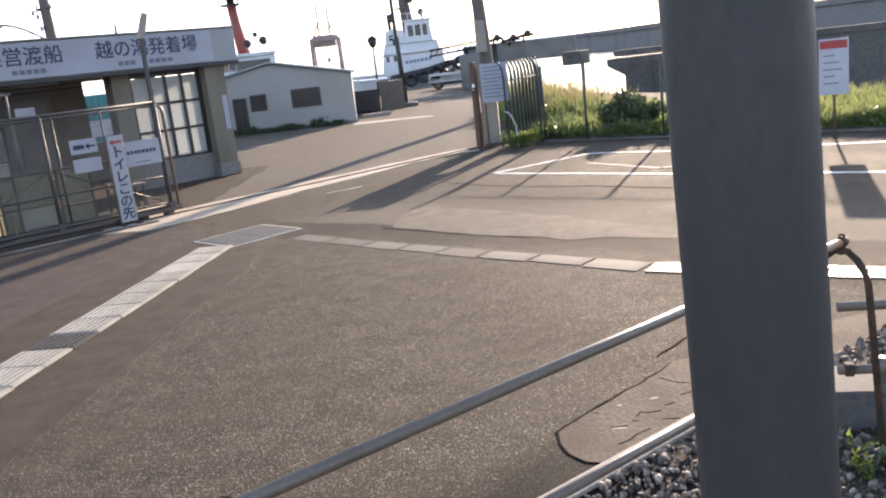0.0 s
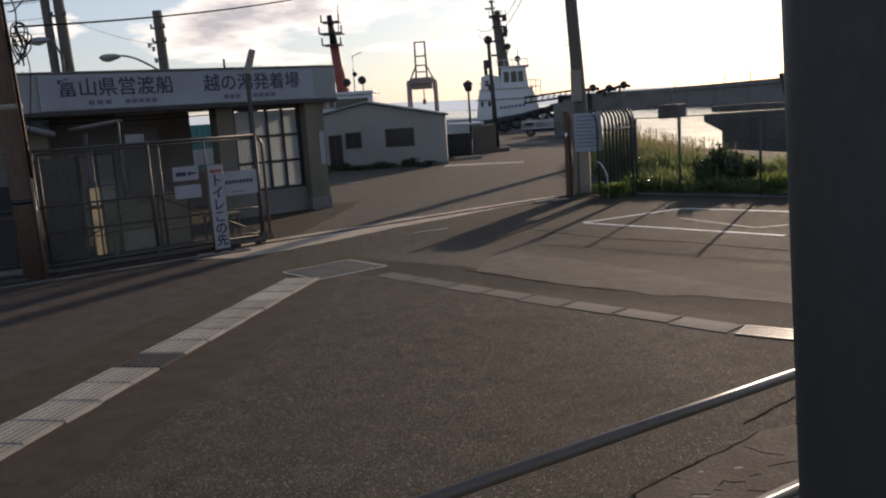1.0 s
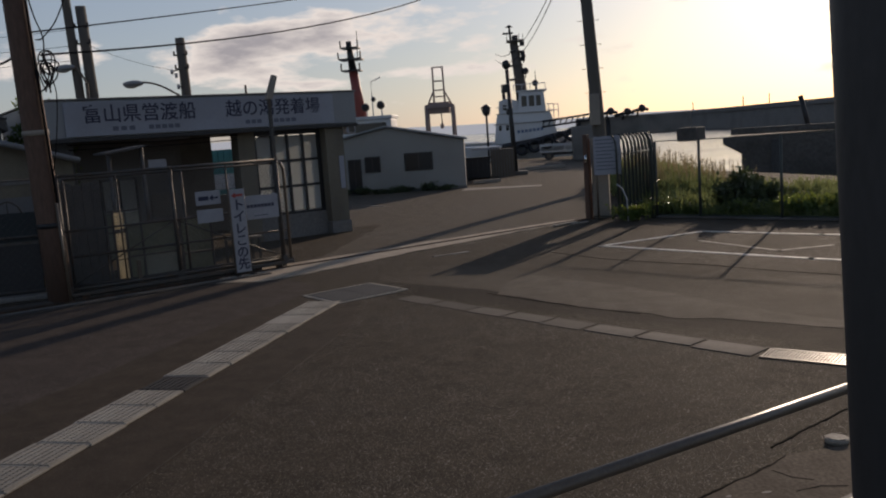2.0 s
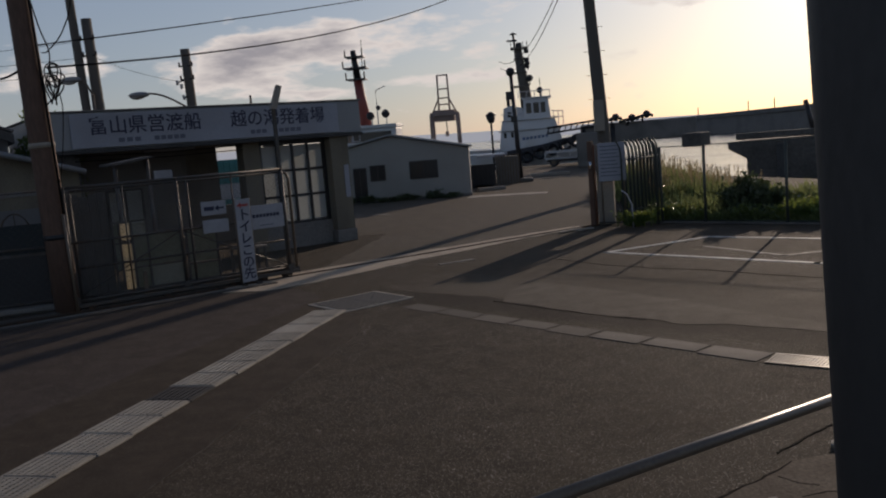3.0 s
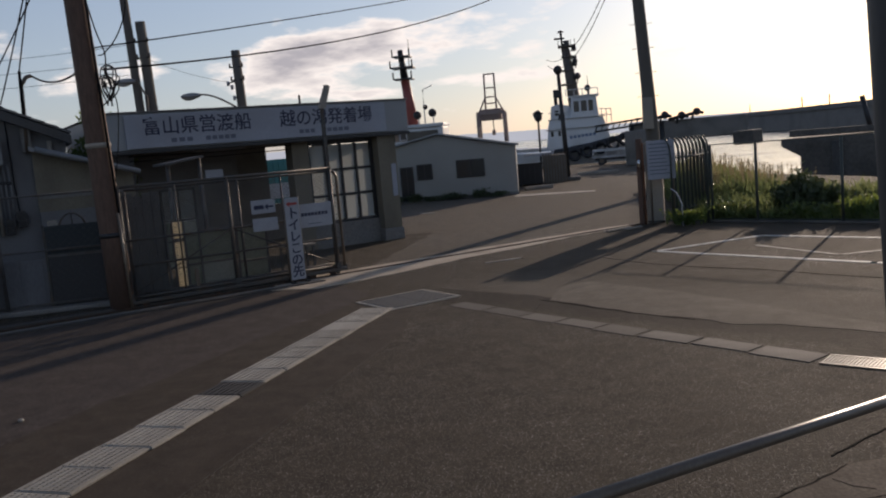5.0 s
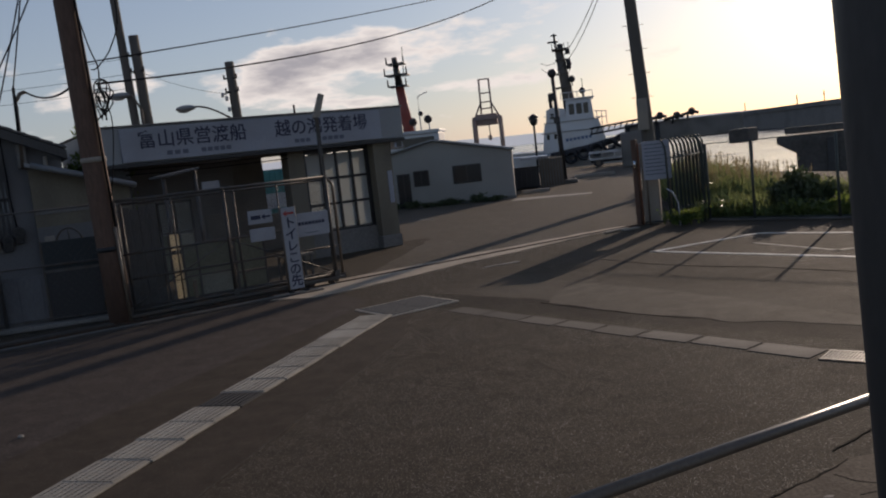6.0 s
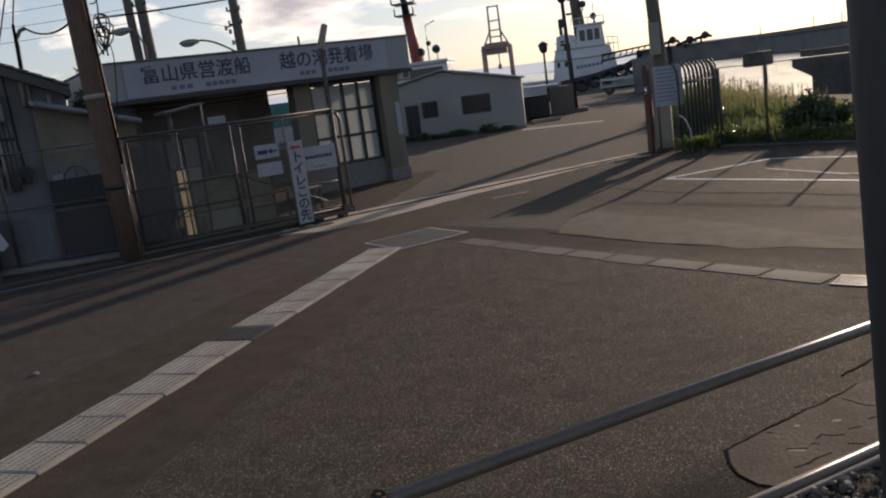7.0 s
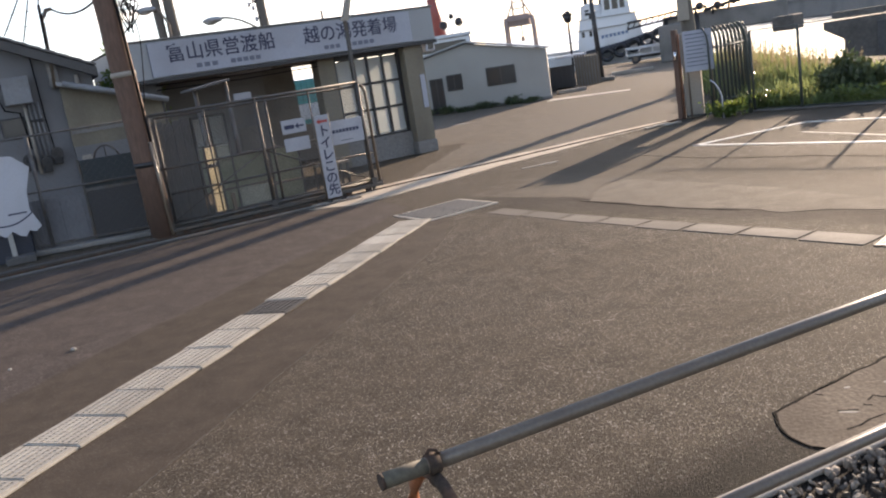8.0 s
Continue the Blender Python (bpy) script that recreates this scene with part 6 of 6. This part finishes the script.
sl = thing("lantern_post", pose(-1.9, 62, 0), "old-style lantern post on the quay", "lamp post")
tubes("shaft", DARK_METAL, sl, 0.08, [(0, 0, 0), (0, 0, 3.4)])
bm = bmesh.new()
tube(bm, [(0, 0, 3.4), (0, 0, 3.55), (0, 0, 3.95)], 0.16, 8, 0.36)
tube(bm, [(0, 0, 3.95), (0, 0, 4.2)], 0.42, 8, 0.08)
part("lantern", bm, DARK_METAL, sl)


def breakwater():
    b = thing("breakwater", pose(41, 344.5, -1.3, 0, 0, -81.6), "long dark concrete harbour wall across the water", "harbour wall")
    boxes("wall", HAZE_WALL, b, (0, 0, 0, 320, 6, 4.6), bevel=0.1)
    boxes("parapet", HAZE_WALL, b, (0, -0.5, 4.6, 320, 0.6, 5.65), bevel=0.05)
    for x in (84, 120, 135):
        tubes("light_post", DARK_METAL, b, 0.14, [(x, 0, 5.6), (x, 0, 8.0)], seg=6)


breakwater()


def gangway():
    g = thing("loading_ramp", pose(1.5, 55, 0, 0, 0, -4), "dark steel loading ramp and gantry beside the water", "loading ramp")
    boxes("abutment", CONCRETE_DARK, g, (2.1, 0, 0, 3.9, 3, 2.2), bevel=0.1)
    for z in (2.4, 2.75):
        tubes("chord", DARK_METAL, g, 0.07, [(0.3, 0, z - 0.1), (3.4, 0, z + 0.15)], seg=6)
    for i in range(9):
        x = 0.3 + i * 0.36
        tubes("strut", DARK_METAL, g, 0.04, [(x, 0, 2.3 + 0.03 * i), (x + 0.18, 0, 2.68 + 0.03 * i)], seg=6)
    for x in (2.6, 4.4):
        tubes("leg", DARK_METAL, g, 0.14, [(x, 0.2, 0), (x, 0.2, 2.6)], seg=6)
    for x, z in ((4.3, 2.85), (5.3, 2.75), (6.2, 2.9)):
        bm = bmesh.new()
        tube(bm, [(x - 0.5, 0, z - 0.1), (x + 0.3, 0, z + 0.1), (x + 0.7, 0, z + 0.02)], 0.1, 8)
        bmesh.ops.create_uvsphere(bm, u_segments=10, v_segments=8, radius=0.24, matrix=Matrix.Translation((x + 0.3, 0, z + 0.12)))
        tube(bm, [(x, 0, z - 0.35), (x + 0.1, 0, z + 0.1)], 0.07, 6)
        part("winch", bm, DARK_METAL, g)
    boxes("pier_deck", CONCRETE_DARK, g, (2.4, 0.2, 1.4, 9.5, 4, 2.65), bevel=0.1)


gangway()


def jetty():
    j = thing("jetty_deck", pose(10.5, 44.6, -2.2, 0, 0, -30) @ Matrix.Scale(2, 4), "dark weathered concrete jetty with an overhanging deck end", "jetty")
    bm = bmesh.new()
    prism(bm, [(0, 1.66), (0, 1.48), (0.45, 1.22), (0.45, 0), (14, 0), (14, 1.85)], -3.0, 0.0, pose(0, 0, 0, 90, 0, 0))
    part("deck", bm, JETTY, j)
    boxes("kerb_beam", JETTY, j, (0.2, -0.03, 1.7, 14, 0.2, 1.86), bevel=0.02)
    for i in range(7):
        boxes("fender_post", DARK_FACE, j, (1.2 + i * 1.8, -0.14, 0, 1.42 + i * 1.8, -0.004, 1.55), bevel=0.02)
    tubes("leaning_post", DARK_METAL, j, 0.06, [(2.0, 0.3, 1.7), (1.8, 0.3, 2.55)])
    boxes("store_box", JETTY, j, (-1.28, 0.2, 1.6, -0.75, 1.0, 1.96), bevel=0.04)
    tubes("store_leg", DARK_METAL, j, 0.02, [(-0.85, 0.7, 0), (-0.85, 0.7, 1.6)])


jetty()

# notice by the fence
ns = thing("warning_notice", pose(7.55, 15.0, 0, 0, 0, -30), "white notice with a red heading on a thin post", "sign board")
b = boxes("board", SIGN_WHITE, ns, (-0.24, -0.02, 0.78, 0.24, 0, 1.75), bevel=0.01)
boxes("heading", INK_RED, b, (-0.22, -0.026, 1.58, 0.22, -0.021, 1.72))
each_bar("lettering", INK_FAINT, b, -0.021, *[(-0.17, 1.45 - i * 0.12, 0.02 + 0.06 * (i % 3), 1.47 - i * 0.12) for i in range(5)])
tubes("post", GALV, ns, 0.025, [(0, 0.03, 0), (0, 0.03, 1.6)])

# gate pier, and a bent white pipe end and cup by the folded gate
bm = bmesh.new()
box(bm, -0.19, -0.17, 0, 0.19, 0.17, 1.9, bevel=0.02)
solid("gate_pier", bm, CONCRETE, "pale concrete pier behind the rule board", "gate pier", m=pose(1.98, 20.62, 0, 0, 0, -10))
bm = bmesh.new()
tube(bm, [(2.2, 19.47, 0.85), (2.3, 19.45, 0.78), (2.37, 19.44, 0.64), (2.42, 19.44, 0.5), (2.43, 19.44, 0.0)], 0.016, 8)
solid("bent_pipe", bm, SIGN_WHITE, "bent white pipe standing among the weeds", "pipe")


# ---- planting ----
def rise(x, y):
    """Height of the bank behind the fence."""
    d = y - (20.0 - (x - 3.14) * 0.845)
    return min(0.5, max(0.0, d * 0.1)) * max(0, min(1, (x - 2.9) * 2)) * max(0.2, min(1, (5.9 - x) * 0.6)) * (1 + 0.3 * noise.noise((x * 0.5, y * 0.5, 4)))


def grass():
    """Rough grass and weeds on the bank behind the fence."""
    random.seed(3)
    verts, faces = [], []
    tufts = []
    while len(tufts) < 2000:
        x = 3.0 + random.random() * 9.5
        lo = 20.0 - (x - 3.14) * 0.845 + 0.15
        y = lo + random.random() ** 1.2 * (13 if x < 5.6 else 4.5)
        tufts.append((x, y, random.uniform(0.1, 0.42) + 0.02 * min(6, y - lo), random.uniform(0.12, 0.34), random.uniform(-0.2, 0.2), random.uniform(-0.2, 0.2)))
    for i in range(84000):
        cx, cy, ch, spread, lx, ly = random.choice(tufts)
        x, y = cx + random.gauss(0, spread), cy + random.gauss(0, spread)
        if y < 20.0 - (x - 3.14) * 0.845 + 0.12 or x < 2.9:
            continue
        h = ch * random.uniform(0.5, 1.25) * (0.5 if 4.5 < x < 6.6 and y < 21.6 else 1.0)
        w, t = random.uniform(0.012, 0.032), random.random() * 6.3
        dx, dy = math.cos(t) * w, math.sin(t) * w
        bx, by = lx + random.uniform(-0.14, 0.14), ly + random.uniform(-0.14, 0.14)
        k = len(verts)
        z = rise(x, y)
        verts += [(x - dx, y - dy, z), (x + dx, y + dy, z), (x + bx * 0.4 + dx * 0.7, y + by * 0.4 + dy * 0.7, z + h * 0.6), (x + bx * 0.4 - dx * 0.7, y + by * 0.4 - dy * 0.7, z + h * 0.6), (x + bx, y + by, z + h)]
        faces += [(k, k + 1, k + 2, k + 3), (k + 3, k + 2, k + 4)]
    me = bpy.data.meshes.new("grass")
    me.from_pydata(verts, [], faces)
    me.materials.append(GRASS_BLADE)
    tagged(new("grass", me), "rough sunlit grass and weeds behind the fence", "grass", kind="stuff")


bm = bmesh.new()
grid = [[bm.verts.new((x, y, rise(x, y) + 0.006)) for y in [20.0 - (x - 3.14) * 0.845 + 0.1 + j * 0.4 for j in range(26)]] for x in [3.0 + i * 0.5 for i in range(26)]]
for a, b in zip(grid, grid[1:]):
    for j in range(25):
        bm.faces.new((a[j], b[j], b[j + 1], a[j + 1]))
solid("grass_bank", bm, SOIL, "soil bank under rough grass", "bank", kind="structure")
grass()


def weeds():
    """Low broad-leaved weeds matted among the grass."""
    random.seed(21)
    verts, faces = [], []
    for i in range(26000):
        x = 3.0 + random.random() * 8.5
        lo = 20.0 - (x - 3.14) * 0.845 + 0.12
        y = lo + random.random() ** 1.5 * (9 if x < 6 else 3.6)
        hump = max(0, noise.noise((x * 1.3, y * 1.3, 6)) + 0.25)
        c = Vector((x, y, rise(x, y) + random.random() * (0.1 + 0.42 * hump)))
        q = Euler((random.uniform(-0.9, 0.9), random.uniform(-0.9, 0.9), random.random() * 6)).to_matrix()
        l = random.uniform(0.03, 0.075)
        k = len(verts)
        verts += [c + q @ Vector(v) for v in ((-l, 0, 0), (0, -l * 0.55, 0.15 * l), (l, 0, 0), (0, l * 0.55, 0.15 * l))]
        faces.append((k, k + 1, k + 2, k + 3))
    me = bpy.data.meshes.new("weeds")
    me.from_pydata(verts, [], faces)
    me.materials.append(WEED_LEAF)
    tagged(new("weeds", me), "low glossy weeds matted among the grass", "weeds", kind="stuff")


weeds()


def reeds():
    """Dry pale stalks with seed heads along the top of the bank."""
    random.seed(17)
    verts, faces = [], []
    for i in range(420):
        x = 3.3 + random.random() * 2.6
        y = 21.8 + random.random() * 5.5
        z, h = rise(x, y), random.uniform(0.4, 0.85)
        lx, ly = random.uniform(-0.12, 0.12), random.uniform(-0.08, 0.08)
        k = len(verts)
        verts += [(x - 0.006, y, z), (x + 0.006, y, z), (x + lx + 0.005, y + ly, z + h), (x + lx - 0.005, y + ly, z + h)]
        faces.append((k, k + 1, k + 2, k + 3))
        for j in range(4):
            c = Vector((x + lx, y + ly, z + h - 0.03 + j * 0.035))
            q = Euler((random.random() * 6, random.random() * 6, random.random() * 6)).to_matrix()
            k = len(verts)
            verts += [c + q @ Vector(v) for v in ((-0.03, 0, 0), (0, -0.014, 0), (0.03, 0, 0), (0, 0.014, 0))]
            faces.append((k, k + 1, k + 2, k + 3))
    me = bpy.data.meshes.new("reeds")
    me.from_pydata(verts, [], faces)
    me.materials.append(DRY_STALK)
    tagged(new("reeds", me), "dry tan stalks and seed heads above the grass", "reeds", kind="stuff")


DRY_STALK = material("dry plant stalk", (0.24, 0.19, 0.11), 0.8, vary=0.3, grain=6, patch=1.0, bump=0)
let_light_through(DRY_STALK, 0.35, (0.4, 0.32, 0.18))
reeds()


def clump(name, at, size, count, label, mat, leaf=0.06, seed=1):
    """A bush: forked stems and many small leaves with gaps."""
    random.seed(seed)
    b = thing(name, pose(*at), label, "shrub", group="shrubs")
    bm = bmesh.new()
    tips = []
    for i in range(9):
        a, r = random.random() * 6.3, random.uniform(0.3, 0.9)
        tip = Vector((math.cos(a) * r * size[0], math.sin(a) * r * size[1], size[2] * random.uniform(0.5, 0.95)))
        tube(bm, [(0, 0, 0), tip * 0.5 + Vector((0, 0, 0.05)), tip], 0.02, 5, 0.006)
        tips.append(tip)
    part("stem", bm, DARK_FACE, b)
    verts, faces = [], []
    for i in range(count):
        c = random.choice(tips) * random.uniform(0.45, 1.05) + Vector((random.gauss(0, 0.2) * size[0], random.gauss(0, 0.2) * size[1], random.gauss(0, 0.14) * size[2]))
        c.z = max(0.03, c.z)
        q = Euler((random.random() * 6, random.random() * 6, random.random() * 6)).to_matrix()
        k = len(verts)
        l = leaf * random.uniform(0.6, 1.3)
        verts += [c + q @ Vector(v) for v in ((-l, 0, 0), (0, -l * 0.45, 0.1 * l), (l, 0, 0), (0, l * 0.45, 0.1 * l))]
        faces.append((k, k + 1, k + 2, k + 3))
    me = bpy.data.meshes.new("foliage")
    me.from_pydata(verts, [], faces)
    me.materials.append(mat)
    ob = new("foliage", me)
    ob.parent = b


clump("shrub", (4.95, 19.75, 0.0), (0.5, 0.45, 0.85), 5200, "dense dark shrub behind the fence", SHRUB_DARK, 0.075, 1)
clump("shrub", (5.45, 19.5, 0.0), (0.45, 0.4, 0.6), 3200, "dense dark shrub behind the fence", SHRUB_DARK, 0.07, 12)
clump("shrub", (6.2, 18.3, 0.1), (0.9, 0.5, 0.34), 1500, "dense dark shrub behind the fence", SHRUB_LEAF, 0.07, 2)
clump("shrub", (7.2, 18.0, 0.1), (1.0, 0.6, 0.4), 1500, "spreading dark shrub behind the fence", SHRUB_LEAF, 0.07, 3)
clump("weed", (2.45, 19.55, 0), (0.55, 0.3, 0.35), 900, "low weeds at the foot of the folded gate", SHRUB_LEAF, 0.05, 4)
clump("weed", (2.05, 3.72, 0), (0.13, 0.13, 0.14), 150, "small green weed growing in the ballast", SHRUB_LEAF, 0.026, 5)


for k in range(7):
    clump("weed", (-8.1 + k * 0.86 + 0.2 * math.sin(k * 3.1), 34.95 + 0.1 * math.sin(k * 1.7), 0), (0.5, 0.22, 0.2 + 0.07 * (k % 3)), 420, "low dark weeds along the foot of the shed", SHRUB_DARK, 0.06, 40 + k)


def small_tree(at, height, spread, seed):
    """A slim evergreen: tapered trunk, limbs, and needles in loose clumps."""
    random.seed(seed)
    t = thing("tree", pose(*at), "dark evergreen tree behind the house", "tree")
    tubes("trunk", DARK_FACE, t, 0.1, [(0, 0, 0), (0.05, 0, height * 0.5), (0, 0, height * 0.95)], r_end=0.02)
    verts, faces = [], []
    for k in range(26):
        z = height * random.uniform(0.45, 0.95)
        a = random.random() * 6.3
        reach = spread * (1.15 - z / height) * random.uniform(0.6, 1.2) + 0.1
        tip = Vector((math.cos(a) * reach, math.sin(a) * reach, z + 0.1))
        tubes("limb", DARK_FACE, t, 0.02, [(0, 0, z - 0.1), tuple(tip)], seg=5, r_end=0.006)
        for i in range(190):
            c = Vector((0, 0, z)).lerp(tip, random.uniform(0.3, 1.05)) + Vector((random.gauss(0, 0.09), random.gauss(0, 0.09), random.gauss(0, 0.07)))
            q = Euler((random.random() * 6, random.random() * 6, random.random() * 6)).to_matrix()
            n, l = len(verts), random.uniform(0.03, 0.07)
            verts += [c + q @ Vector(v) for v in ((-l, 0, 0), (0, -l * 0.35, 0), (l, 0, 0), (0, l * 0.35, 0))]
            faces.append((n, n + 1, n + 2, n + 3))
    me = bpy.data.meshes.new("crown")
    me.from_pydata(verts, [], faces)
    me.materials.append(SHRUB_LEAF)
    new("crown", me).parent = t


small_tree((-10.35, 17.9, 0), 3.55, 1.15, 31)
